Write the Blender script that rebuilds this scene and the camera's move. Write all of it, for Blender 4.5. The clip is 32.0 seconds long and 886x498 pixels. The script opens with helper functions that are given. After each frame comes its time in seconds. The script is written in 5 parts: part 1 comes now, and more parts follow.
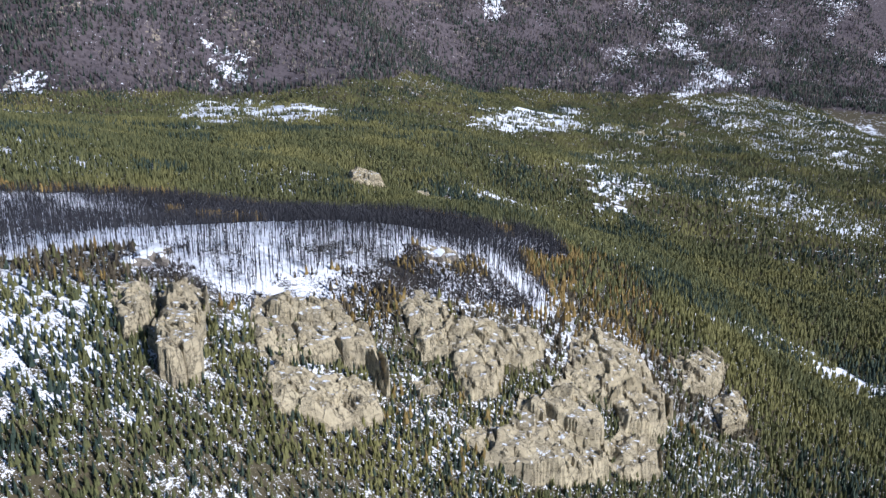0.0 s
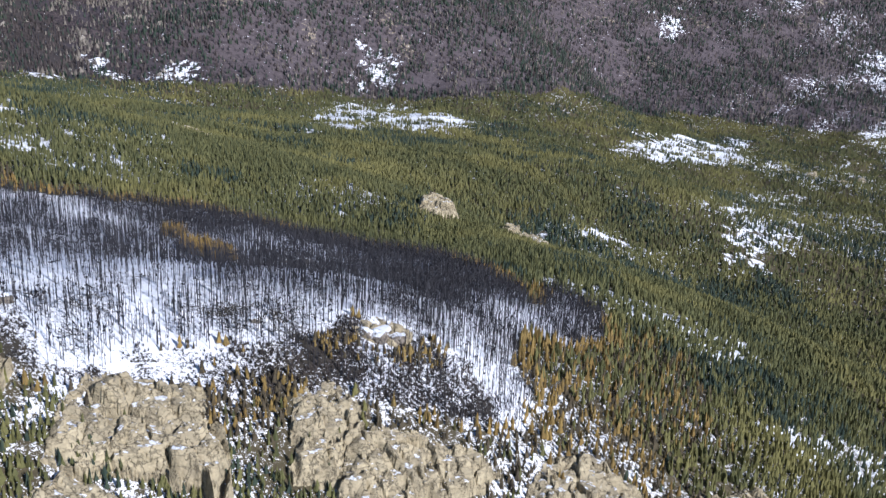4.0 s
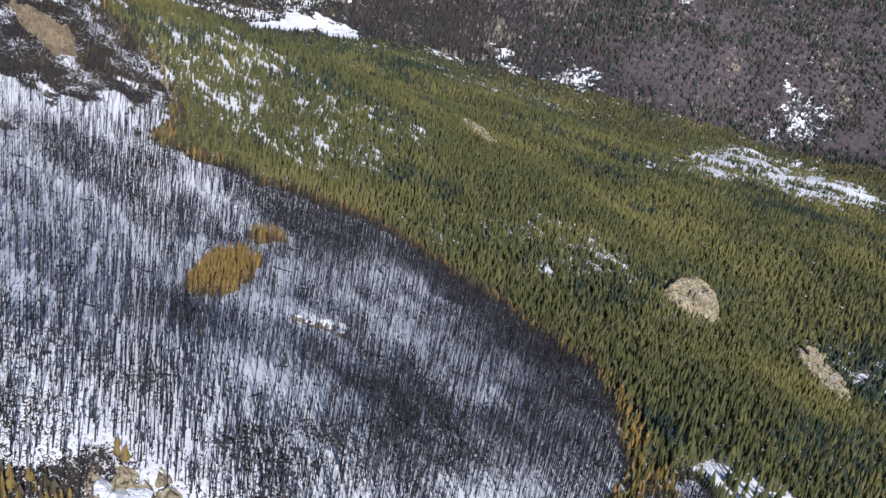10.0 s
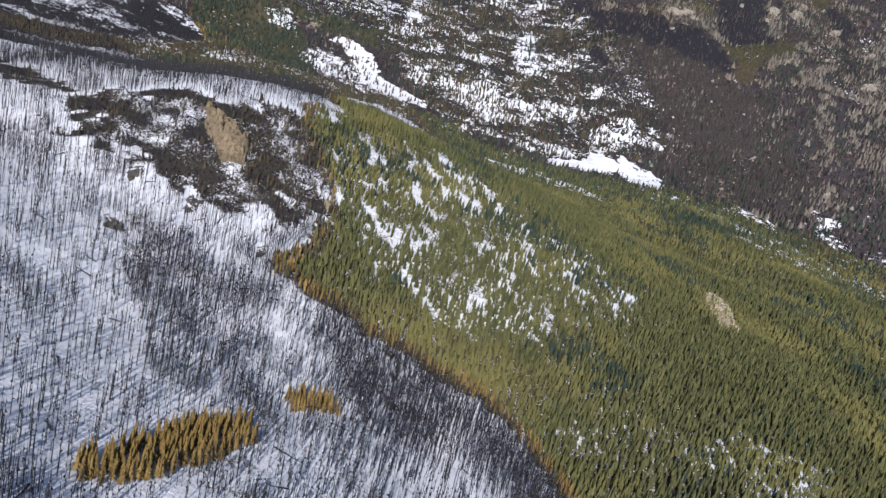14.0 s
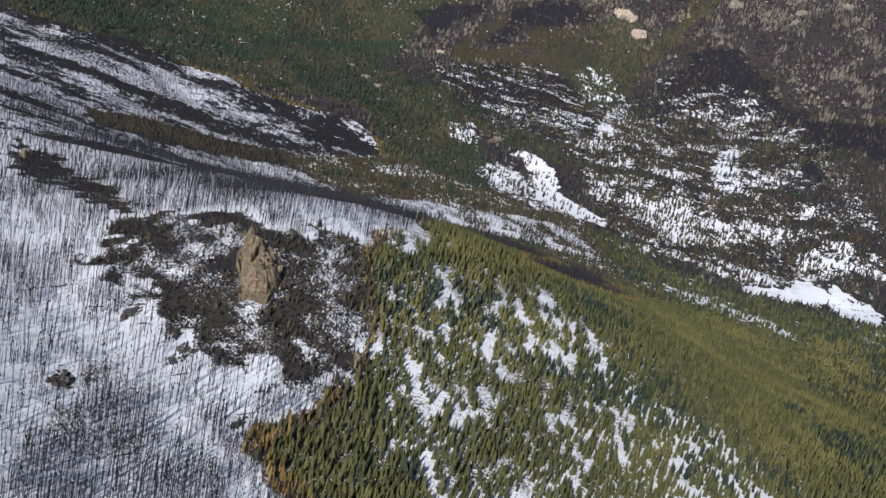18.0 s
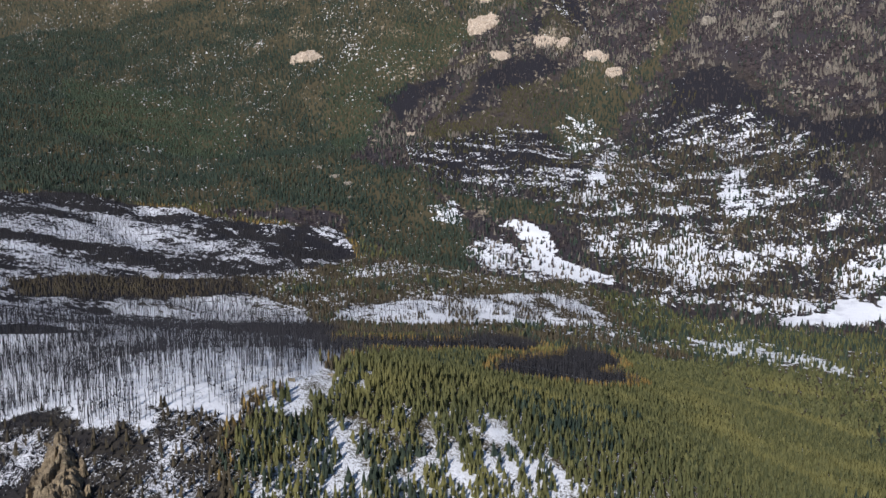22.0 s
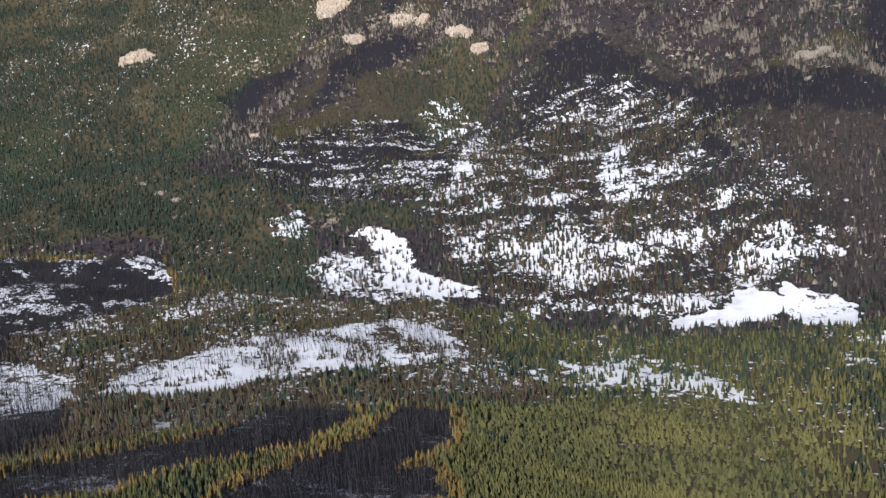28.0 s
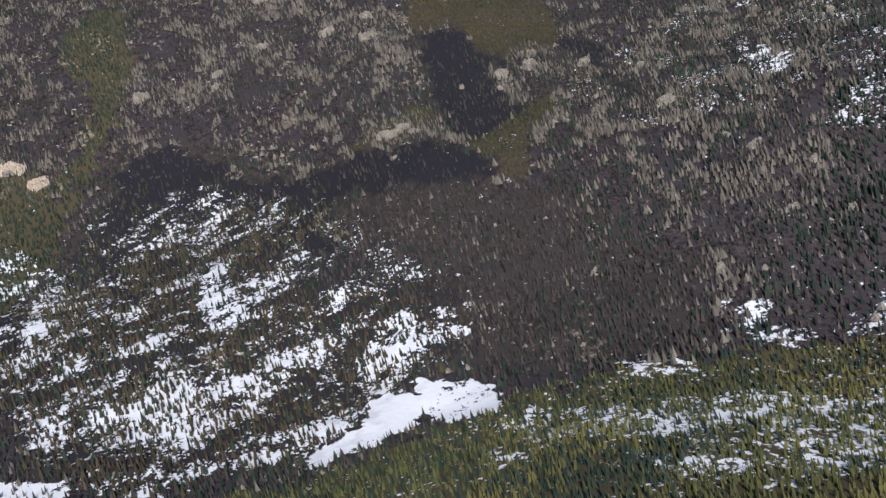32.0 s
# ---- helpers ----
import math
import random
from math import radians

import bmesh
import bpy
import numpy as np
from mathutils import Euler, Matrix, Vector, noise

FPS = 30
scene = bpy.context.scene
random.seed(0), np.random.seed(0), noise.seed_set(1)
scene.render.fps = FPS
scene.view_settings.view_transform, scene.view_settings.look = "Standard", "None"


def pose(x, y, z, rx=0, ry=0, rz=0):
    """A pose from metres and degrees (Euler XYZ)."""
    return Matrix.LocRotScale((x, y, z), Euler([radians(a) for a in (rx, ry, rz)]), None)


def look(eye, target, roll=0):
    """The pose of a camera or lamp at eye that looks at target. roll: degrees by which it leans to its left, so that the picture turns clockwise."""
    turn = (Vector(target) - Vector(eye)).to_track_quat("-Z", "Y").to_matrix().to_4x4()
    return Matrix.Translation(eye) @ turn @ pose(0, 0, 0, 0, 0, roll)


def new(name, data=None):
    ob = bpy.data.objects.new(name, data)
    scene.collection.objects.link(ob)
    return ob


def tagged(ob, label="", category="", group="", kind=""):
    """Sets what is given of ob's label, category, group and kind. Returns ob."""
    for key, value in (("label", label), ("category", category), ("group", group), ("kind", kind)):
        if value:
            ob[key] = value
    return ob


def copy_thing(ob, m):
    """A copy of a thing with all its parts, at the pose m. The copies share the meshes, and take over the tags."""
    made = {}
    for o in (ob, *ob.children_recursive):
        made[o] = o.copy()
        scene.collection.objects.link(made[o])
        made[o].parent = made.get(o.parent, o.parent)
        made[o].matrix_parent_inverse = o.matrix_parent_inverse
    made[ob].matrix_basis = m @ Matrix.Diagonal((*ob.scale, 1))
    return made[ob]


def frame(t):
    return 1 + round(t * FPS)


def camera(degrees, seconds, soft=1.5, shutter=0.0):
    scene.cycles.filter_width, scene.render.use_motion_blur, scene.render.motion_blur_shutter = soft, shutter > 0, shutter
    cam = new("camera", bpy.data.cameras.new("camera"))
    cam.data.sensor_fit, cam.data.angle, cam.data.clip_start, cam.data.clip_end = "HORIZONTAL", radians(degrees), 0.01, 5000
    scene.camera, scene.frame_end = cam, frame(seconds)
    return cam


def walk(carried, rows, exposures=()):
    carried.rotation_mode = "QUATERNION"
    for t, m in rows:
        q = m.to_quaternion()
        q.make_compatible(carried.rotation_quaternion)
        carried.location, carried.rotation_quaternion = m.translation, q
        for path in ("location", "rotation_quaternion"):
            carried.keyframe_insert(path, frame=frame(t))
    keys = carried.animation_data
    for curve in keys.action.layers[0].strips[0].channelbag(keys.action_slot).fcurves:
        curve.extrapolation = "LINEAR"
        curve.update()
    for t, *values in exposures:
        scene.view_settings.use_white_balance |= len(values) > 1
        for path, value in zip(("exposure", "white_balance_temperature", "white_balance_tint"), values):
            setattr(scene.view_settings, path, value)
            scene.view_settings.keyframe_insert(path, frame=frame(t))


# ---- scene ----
# The camera: a light aircraft's way past a burnt mountain forest.
cam = camera(51.755, 32.0)
PATH = [
    (0.0, pose(0.00, 0.00, 330.00, 71.847, -0.179, -0.828)),
    (0.5, pose(9.69, 12.37, 329.35, 71.493, -1.788, 1.187)),
    (1.0, pose(19.18, 24.66, 328.83, 70.548, -2.900, 3.207)),
    (1.5, pose(28.57, 37.01, 328.37, 70.412, -2.629, 4.523)),
    (2.0, pose(37.69, 50.04, 327.83, 71.196, -2.287, 5.299)),
    (2.5, pose(46.49, 63.36, 327.29, 71.277, -2.308, 6.471)),
    (4.5, pose(80.90, 111.66, 325.32, 72.437, -2.854, 13.704)),
    (5.0, pose(87.93, 126.65, 324.17, 72.606, -3.164, 16.379)),
    (5.5, pose(94.51, 142.03, 323.02, 73.318, -3.773, 18.622)),
    (6.0, pose(100.68, 157.57, 321.89, 73.600, -4.671, 19.893)),
    (6.5, pose(106.18, 173.45, 320.96, 73.276, -5.346, 20.584)),
    (7.0, pose(111.13, 189.37, 320.24, 72.995, -5.876, 21.632)),
    (7.5, pose(115.46, 205.41, 319.73, 73.307, -6.330, 23.550)),
    (8.0, pose(119.40, 221.52, 319.32, 73.290, -6.717, 25.997)),
    (8.5, pose(122.81, 237.79, 319.01, 72.641, -7.438, 29.215)),
    (9.0, pose(125.66, 254.11, 318.74, 71.745, -8.348, 32.864)),
    (9.5, pose(128.08, 270.34, 318.47, 70.785, -9.292, 37.216)),
    (10.0, pose(130.06, 286.44, 318.21, 70.113, -9.722, 41.625)),
    (10.5, pose(131.28, 302.34, 318.14, 70.734, -10.234, 44.841)),
    (11.0, pose(131.51, 318.36, 318.48, 71.813, -10.886, 47.274)),
    (11.5, pose(130.55, 334.44, 319.00, 72.453, -10.527, 50.879)),
    (12.0, pose(128.51, 350.62, 319.56, 73.079, -11.233, 54.259)),
    (12.5, pose(125.41, 366.57, 320.21, 72.921, -12.836, 56.437)),
    (13.0, pose(121.61, 382.43, 321.08, 72.470, -13.874, 58.452)),
    (13.5, pose(117.08, 398.04, 322.18, 73.218, -13.604, 61.229)),
    (14.0, pose(111.76, 413.14, 323.42, 74.103, -13.096, 64.557)),
    (14.5, pose(105.93, 427.87, 324.74, 74.428, -13.407, 68.638)),
    (16.5, pose(76.00, 483.24, 331.82, 75.604, -14.609, 77.228)),
    (17.0, pose(65.03, 495.89, 333.28, 75.803, -14.798, 78.609)),
    (17.5, pose(53.37, 508.21, 334.50, 76.980, -13.840, 79.085)),
    (18.0, pose(41.05, 520.07, 335.49, 77.843, -11.926, 78.991)),
    (18.5, pose(28.16, 531.54, 336.33, 78.070, -10.453, 79.156)),
    (19.0, pose(14.92, 542.65, 336.86, 79.334, -7.888, 80.062)),
    (19.5, pose(1.36, 553.36, 337.37, 80.469, -5.488, 80.418)),
    (20.0, pose(-12.51, 563.93, 337.75, 81.689, -3.701, 79.558)),
    (20.5, pose(-26.80, 574.46, 338.20, 82.849, -2.174, 78.363)),
    (21.0, pose(-41.15, 584.86, 338.60, 83.104, -0.853, 78.168)),
    (21.5, pose(-55.47, 595.22, 339.08, 83.137, -0.252, 79.034)),
    (22.0, pose(-69.66, 605.41, 339.64, 82.688, 0.094, 79.184)),
    (22.5, pose(-83.72, 615.67, 340.02, 81.747, 0.207, 79.440)),
    (23.0, pose(-98.11, 626.50, 340.55, 81.792, 0.548, 80.331)),
    (23.5, pose(-112.39, 637.48, 340.86, 82.469, 1.468, 80.054)),
    (24.0, pose(-126.60, 648.54, 340.98, 82.431, 2.162, 79.816)),
    (24.5, pose(-140.93, 659.66, 340.90, 81.724, 1.824, 79.244)),
    (25.0, pose(-155.29, 670.94, 340.76, 80.721, 1.074, 78.462)),
    (25.5, pose(-169.64, 682.30, 340.48, 80.488, 0.900, 77.848)),
    (27.5, pose(-226.06, 726.97, 342.25, 80.629, 3.286, 74.639)),
    (28.0, pose(-239.68, 739.63, 342.49, 81.699, 4.698, 73.435)),
    (28.5, pose(-253.07, 752.38, 342.65, 82.935, 5.749, 72.209)),
    (29.0, pose(-266.33, 765.18, 342.73, 83.803, 7.085, 70.917)),
    (29.5, pose(-279.69, 778.18, 342.90, 84.759, 8.462, 69.093)),
    (30.0, pose(-293.12, 791.59, 343.29, 85.811, 9.660, 66.901)),
    (30.5, pose(-306.22, 805.27, 343.68, 86.867, 12.000, 65.537)),
    (31.0, pose(-319.06, 819.09, 344.05, 86.717, 13.666, 61.381)),
    (31.5, pose(-332.18, 833.12, 344.62, 85.124, 14.148, 54.647)),
    (32.0, pose(-345.34, 847.33, 345.22, 83.812, 15.012, 49.675)),
]
walk(cam, PATH, [(0.0, 0.34, 5600, 14), (6.0, 0.38, 5800, 15), (8.0, 0.52, 5900, 15), (9.0, 0.52, 6000, 15), (10.0, 0.1, 6000, 15), (13.0, 0.17, 6200, 15), (15.5, 0.03, 6200, 14), (18.0, -0.16, 6200, 13), (20.0, -0.2, 6150, 13), (25.0, 0.02, 6150, 14), (28.0, 0.07, 6250, 14), (29.0, 0.05, 6250, 14), (32.0, -0.22, 6100, 13)])

# ---- light: a clear late-winter morning ----
world = bpy.data.worlds.new("sky")
scene.world = world
world.use_nodes = True
wn, wl = world.node_tree.nodes, world.node_tree.links
sky = wn.new("ShaderNodeTexSky")
sky.sky_type = "NISHITA"
sky.sun_disc = False
SUN_FROM = Vector((0.84, -0.54, 0.0)).normalized()
SUN_UP = radians(28.5)
sky.sun_elevation = SUN_UP
sky.sun_rotation = math.atan2(SUN_FROM.x, SUN_FROM.y)
sky.altitude = 2500
wn["Background"].inputs["Strength"].default_value = 0.095
wl.new(sky.outputs[0], wn["Background"].inputs["Color"])
sun = new("sun", bpy.data.lights.new("sun", "SUN"))
sun.data.energy, sun.data.angle, sun.data.color = 5.0, radians(0.53), (1.0, 0.95, 0.88)
sun_way = Vector((SUN_FROM.x * math.cos(SUN_UP), SUN_FROM.y * math.cos(SUN_UP), math.sin(SUN_UP)))
sun.matrix_world = look(sun_way * 1000, (0, 0, 0))


# ---- materials ----
class Nodes:
    """A small node writer for one material."""

    def __init__(self, name, rough=0.85, spec=0.2):
        self.mat = bpy.data.materials.new(name)
        self.mat.use_nodes = True
        self.n, self.l = self.mat.node_tree.nodes, self.mat.node_tree.links
        self.bsdf = self.n["Principled BSDF"]
        self.bsdf.inputs["Roughness"].default_value = rough
        self.bsdf.inputs["Specular IOR Level"].default_value = spec
        self.place = self.n.new("ShaderNodeNewGeometry").outputs["Position"]

    def put(self, socket, value):
        if hasattr(value, "is_output"):
            self.l.new(value, socket)
        else:
            socket.default_value = value

    def noise(self, scale, detail=4.0, rough=0.55, where=None):
        t = self.n.new("ShaderNodeTexNoise")
        t.inputs["Scale"].default_value, t.inputs["Detail"].default_value, t.inputs["Roughness"].default_value = scale, detail, rough
        self.put(t.inputs["Vector"], where or self.place)
        return t.outputs["Fac"]

    def math(self, op, a, b=0.0, clamp=False):
        t = self.n.new("ShaderNodeMath")
        t.operation, t.use_clamp = op, clamp
        self.put(t.inputs[0], a), self.put(t.inputs[1], b)
        return t.outputs[0]

    def ramp(self, value, low, high, a=0.0, b=1.0):
        t = self.n.new("ShaderNodeMapRange")
        t.interpolation_type = "SMOOTHSTEP"
        self.put(t.inputs[0], value)
        for i, v in enumerate((low, high, a, b)):
            self.put(t.inputs[i + 1], v)
        return t.outputs[0]

    def mix(self, fac, a, b):
        t = self.n.new("ShaderNodeMix")
        t.data_type = "RGBA"
        self.put(t.inputs[0], fac)
        for i, c in ((6, a), (7, b)):
            self.put(t.inputs[i], c if hasattr(c, "is_output") else (*c, 1))
        return t.outputs[2]

    def attr(self, name):
        t = self.n.new("ShaderNodeAttribute")
        t.attribute_name = name
        return t.outputs["Fac"]

    def normal_z(self):
        g, s = self.n.new("ShaderNodeNewGeometry"), self.n.new("ShaderNodeSeparateXYZ")
        self.l.new(g.outputs["Normal"], s.inputs[0])
        return s.outputs[2]

    def squash(self, x, y, z):
        t = self.n.new("ShaderNodeVectorMath")
        t.operation = "MULTIPLY"
        self.l.new(self.place, t.inputs[0])
        t.inputs[1].default_value = (x, y, z)
        return t.outputs[0]

    def done(self, colour, height=None, depth=0.5):
        self.put(self.bsdf.inputs["Base Color"], colour)
        if height is not None:
            b = self.n.new("ShaderNodeBump")
            b.inputs["Distance"].default_value, b.inputs["Strength"].default_value = depth, 0.8
            self.l.new(height, b.inputs["Height"])
            self.l.new(b.outputs[0], self.bsdf.inputs["Normal"])
        return self.mat


def ground_material():
    m = Nodes("mountain_ground", 0.9, 0.15)
    fine, mid, wide = m.noise(0.9, 5), m.noise(0.11, 5, 0.6), m.noise(0.017, 4)
    duff = m.mix(fine, (0.040, 0.034, 0.020), (0.115, 0.095, 0.055))
    char = m.mix(fine, (0.010, 0.010, 0.014), (0.034, 0.032, 0.039))
    brown = m.mix(m.ramp(m.math("ADD", m.math("MULTIPLY", mid, 0.5), m.math("MULTIPLY", m.noise(0.28, 4), 0.5)), 0.36, 0.66), (0.011, 0.010, 0.013), (0.086, 0.067, 0.066))
    brown = m.mix(m.ramp(m.math("ADD", wide, m.math("MULTIPLY", m.math("SUBTRACT", mid, 0.5), 0.6)), 0.46, 0.62), brown, m.mix(fine, (0.020, 0.018, 0.023), (0.068, 0.058, 0.064)))
    # distance haze put into the colour: far ground paled to mauve-grey
    brown = m.mix(m.math("MULTIPLY", m.attr("haze_tint"), m.ramp(mid, 0.3, 0.6, 0.35, 1.0)), brown, m.mix(fine, (0.066, 0.055, 0.060), (0.142, 0.118, 0.120)))
    stone = m.mix(m.ramp(m.noise(0.35, 6), 0.35, 0.7), (0.17, 0.14, 0.105), (0.36, 0.30, 0.22))
    bare = m.mix(m.attr("char"), duff, char)
    bare = m.mix(m.attr("brown"), bare, brown)
    crag = m.math("ADD", m.attr("stone"), m.math("MULTIPLY", m.math("SUBTRACT", mid, 0.5), 1.5))
    bare = m.mix(m.ramp(crag, 0.42, 0.58), bare, stone)
    # near by the snow is torn at arm's length, on the far slopes in drifts as wide as trees
    crisp = m.attr("crisp")
    tear = m.noise(0.28, 3, 0.5)
    cover = m.math("ADD", m.attr("snow"), m.math("MULTIPLY", m.math("SUBTRACT", mid, 0.5), m.math("ADD", 0.75, m.math("MULTIPLY", crisp, 0.75))))
    cover = m.math("ADD", cover, m.math("MULTIPLY", m.math("SUBTRACT", fine, 0.5), m.math("SUBTRACT", 1.0, m.math("MULTIPLY", crisp, 0.65))))
    cover = m.math("ADD", cover, m.math("MULTIPLY", m.math("SUBTRACT", m.noise(2.7, 2), 0.5), m.math("SUBTRACT", 1.1, crisp)))
    cover = m.math("ADD", cover, m.math("MULTIPLY", m.math("SUBTRACT", tear, 0.5), m.math("MULTIPLY", crisp, 1.2)))
    snow = m.mix(fine, (0.76, 0.78, 0.82), (0.88, 0.89, 0.92))
    # grey-blue on burnt snow: ash, and the trunks' shade put into the colour
    ash_shade = m.math("MULTIPLY", m.attr("char"), m.ramp(m.noise(0.06, 5, 0.65), 0.35, 0.65, 0.05, 0.5))
    snow = m.mix(ash_shade, snow, m.mix(fine, (0.36, 0.36, 0.42), (0.57, 0.57, 0.64)))
    colour = m.mix(m.ramp(cover, 0.46, 0.56), bare, snow)
    return m.done(colour, m.math("ADD", fine, m.math("MULTIPLY", mid, 2.0)), 0.6)


def leaf_material(name, dark, light, warm, rough=0.75):
    m = Nodes(name, rough, 0.25)
    tone = m.attr("tone")
    c = m.mix(tone, dark, light)
    c = m.mix(m.ramp(m.noise(0.009, 4, 0.6), 0.465, 0.62, 0.0, 0.7), c, warm)
    c = m.mix(m.ramp(m.noise(3.0, 2), 0.3, 0.7, 0.0, 0.5), c, dark)
    return m.done(c)


def plain_material(name, dark, light, scale, rough=0.85):
    m = Nodes(name, rough, 0.2)
    return m.done(m.mix(m.ramp(m.noise(scale, 5), 0.3, 0.7), dark, light))


def rock_material(name, dark, light, stain, snowy):
    m = Nodes(name, 0.88, 0.2)
    mid, fine = m.noise(0.16, 6, 0.6), m.noise(1.4, 5, 0.6)
    streak = m.noise(1.0, 5, 0.6, m.squash(0.5, 0.5, 0.09))
    c = m.mix(m.ramp(m.math("ADD", m.math("MULTIPLY", mid, 0.6), m.math("MULTIPLY", fine, 0.4)), 0.32, 0.66), dark, light)
    c = m.mix(m.ramp(streak, 0.57, 0.75, 0.0, 0.38), c, stain)
    c = m.mix(m.ramp(m.noise(0.055, 3), 0.45, 0.6, 0.0, 0.45), c, m.mix(0.5, stain, light))
    seam = m.math("ABSOLUTE", m.math("SUBTRACT", m.noise(0.30, 5, 0.6, m.squash(1.0, 1.0, 0.35)), 0.5))
    edge = m.ramp(seam, 0.0, 0.020, 0.8, 0.0)
    layer = m.math("ABSOLUTE", m.math("SUBTRACT", m.noise(0.5, 4, 0.55, m.squash(0.22, 0.22, 1.3)), 0.5))
    edge = m.math("MAXIMUM", edge, m.ramp(layer, 0.0, 0.02, 0.4, 0.0))
    c = m.mix(edge, c, stain)
    lie = m.math("ADD", m.normal_z(), m.math("MULTIPLY", m.math("SUBTRACT", m.noise(0.5, 4), 0.5), 0.9))
    c = m.mix(m.ramp(lie, 1.02 - snowy, 1.10 - snowy), c, (0.84, 0.86, 0.89))
    return m.done(c, m.math("SUBTRACT", m.math("ADD", m.math("MULTIPLY", mid, 2.0), m.math("MULTIPLY", fine, 0.7)), edge), 0.55)


GROUND = ground_material()
GREEN = leaf_material("pine_needles", (0.040, 0.048, 0.020), (0.142, 0.136, 0.049), (0.196, 0.174, 0.056))
DEEP = leaf_material("spruce_needles", (0.015, 0.027, 0.021), (0.048, 0.066, 0.044), (0.046, 0.058, 0.036))
RUST = leaf_material("scorched_needles", (0.105, 0.068, 0.022), (0.310, 0.210, 0.064), (0.215, 0.155, 0.052))
DUN = leaf_material("dead_brown_needles", (0.034, 0.028, 0.020), (0.100, 0.078, 0.045), (0.085, 0.070, 0.040))
OLIVE = leaf_material("olive_needles", (0.030, 0.034, 0.016), (0.090, 0.084, 0.034), (0.100, 0.078, 0.030))
ASHWOOD = leaf_material("ash_brown_needles", (0.030, 0.025, 0.025), (0.092, 0.074, 0.068), (0.070, 0.057, 0.054))
HILLGREEN = leaf_material("young_green_needles", (0.021, 0.035, 0.021), (0.050, 0.070, 0.040), (0.052, 0.068, 0.037))
CHAR = leaf_material("charred_wood", (0.013, 0.013, 0.016), (0.056, 0.055, 0.062), (0.034, 0.033, 0.037), 0.8)
GREY = leaf_material("bare_grey_twigs", (0.038, 0.032, 0.032), (0.110, 0.094, 0.088), (0.085, 0.068, 0.058))
BARK = plain_material("pine_bark", (0.040, 0.028, 0.020), (0.105, 0.075, 0.052), 3.0)
BROWNROCK = rock_material("brown_granite", (0.165, 0.128, 0.082), (0.325, 0.255, 0.165), (0.06, 0.048, 0.036), -0.05)
ROCK = rock_material("tan_granite", (0.265, 0.224, 0.142), (0.460, 0.390, 0.254), (0.080, 0.066, 0.048), 0.02)
PALE = rock_material("pale_pink_granite", (0.40, 0.32, 0.245), (0.70, 0.58, 0.46), (0.17, 0.13, 0.10), 0.02)
GREYROCK = rock_material("grey_granite", (0.15, 0.132, 0.11), (0.42, 0.375, 0.31), (0.08, 0.068, 0.058), 0.02)
DARKROCK = rock_material("dark_ledge_rock", (0.045, 0.041, 0.040), (0.150, 0.135, 0.122), (0.030, 0.027, 0.026), 0.0)
BLEACHED = leaf_material("bleached_needles", (0.075, 0.066, 0.058), (0.275, 0.240, 0.195), (0.180, 0.152, 0.122))
SNOWROCK = rock_material("snowy_granite", (0.12, 0.105, 0.09), (0.30, 0.26, 0.21), (0.06, 0.05, 0.045), 0.42)


# ---- the lie of the land: x, y, spread and rise of each swell ----
PLANE = (98.60, -195.07, 55.41)
SOUTH_SWELLS = [
    (-1370, -400, 170, -16.2), (-2390, -400, 170, -14.4), (568, -400, 170, 22.2), (1282, -400, 170, 17.9), (-656, -400, 170, 15.5),
    (364, -298, 170, 9.1), (772, -298, 170, 26.1), (-2696, -298, 170, -38.5), (160, -196, 170, 48.3), (-1982, -196, 170, 12.0),
    (-1166, -196, 170, -11.0), (-146, -196, 170, 8.0), (-554, -196, 170, 9.7), (1420, -160, 400, 79.7), (-2900, -94, 170, -26.2),
    (-248, -94, 170, 68.7), (-860, 8, 170, -13.3), (568, 8, 170, 13.8), (-1574, 8, 170, -28.6), (-1940, 80, 400, -100.4), (70, 205, 58, 9.1),
    (-95, 205, 58, 15.0), (-260, 205, 80, 31.3), (-425, 205, 58, 10.4), (-2288, 212, 170, -13.0),
]
NOSE_SWELLS = [
    (-2744, 224, 260, -70.7), (-1184, 224, 260, -59.3), (15, 260, 58, -11.5), (-370, 260, 58, 5.7), (-150, 260, 58, 7.6), (1588, 314, 170, 16.2),
    (568, 314, 170, -22.4), (70, 315, 58, 5.7), (-260, 315, 58, 3.1), (290, 315, 58, -4.5), (-425, 315, 58, 5.0), (-645, 315, 80, -10.9),
    (-92, 320, 120, 78.0), (15, 370, 58, 23.8), (-315, 370, 58, 12.3), (-1982, 416, 170, -48.6), (-1676, 416, 170, -55.7), (-1370, 416, 170, -29.9),
    (180, 425, 58, 13.6), (-40, 425, 58, 5.0), (-645, 425, 58, -3.7), (-260, 425, 58, 6.6), (70, 480, 80, 38.8), (-962, 518, 170, -50.2),
    (-2288, 518, 170, -44.9),
]
SPUR_SWELLS = [
    (-260, 535, 58, 4.0), (-370, 535, 58, 9.9), (290, 535, 58, -14.9), (-425, 535, 58, 16.0), (-535, 535, 58, 10.8), (-95, 535, 58, 10.1),
    (125, 535, 58, 5.6), (180, 590, 58, 12.4), (-645, 590, 58, 1.5), (-425, 590, 80, 17.0), (-205, 590, 58, 5.2), (15, 590, 58, 12.7),
    (-1268, 620, 170, -31.7), (-2798, 620, 170, -6.6), (-480, 645, 58, 10.5), (70, 645, 58, 14.8), (-260, 645, 58, 7.5), (290, 645, 58, -7.5),
    (-150, 645, 58, -4.5), (-535, 645, 58, 7.3), (1468, 692, 260, 34.2), (-370, 700, 58, 3.6), (15, 700, 58, 2.6), (180, 700, 58, 6.1),
    (-1880, 722, 170, -80.9),
]
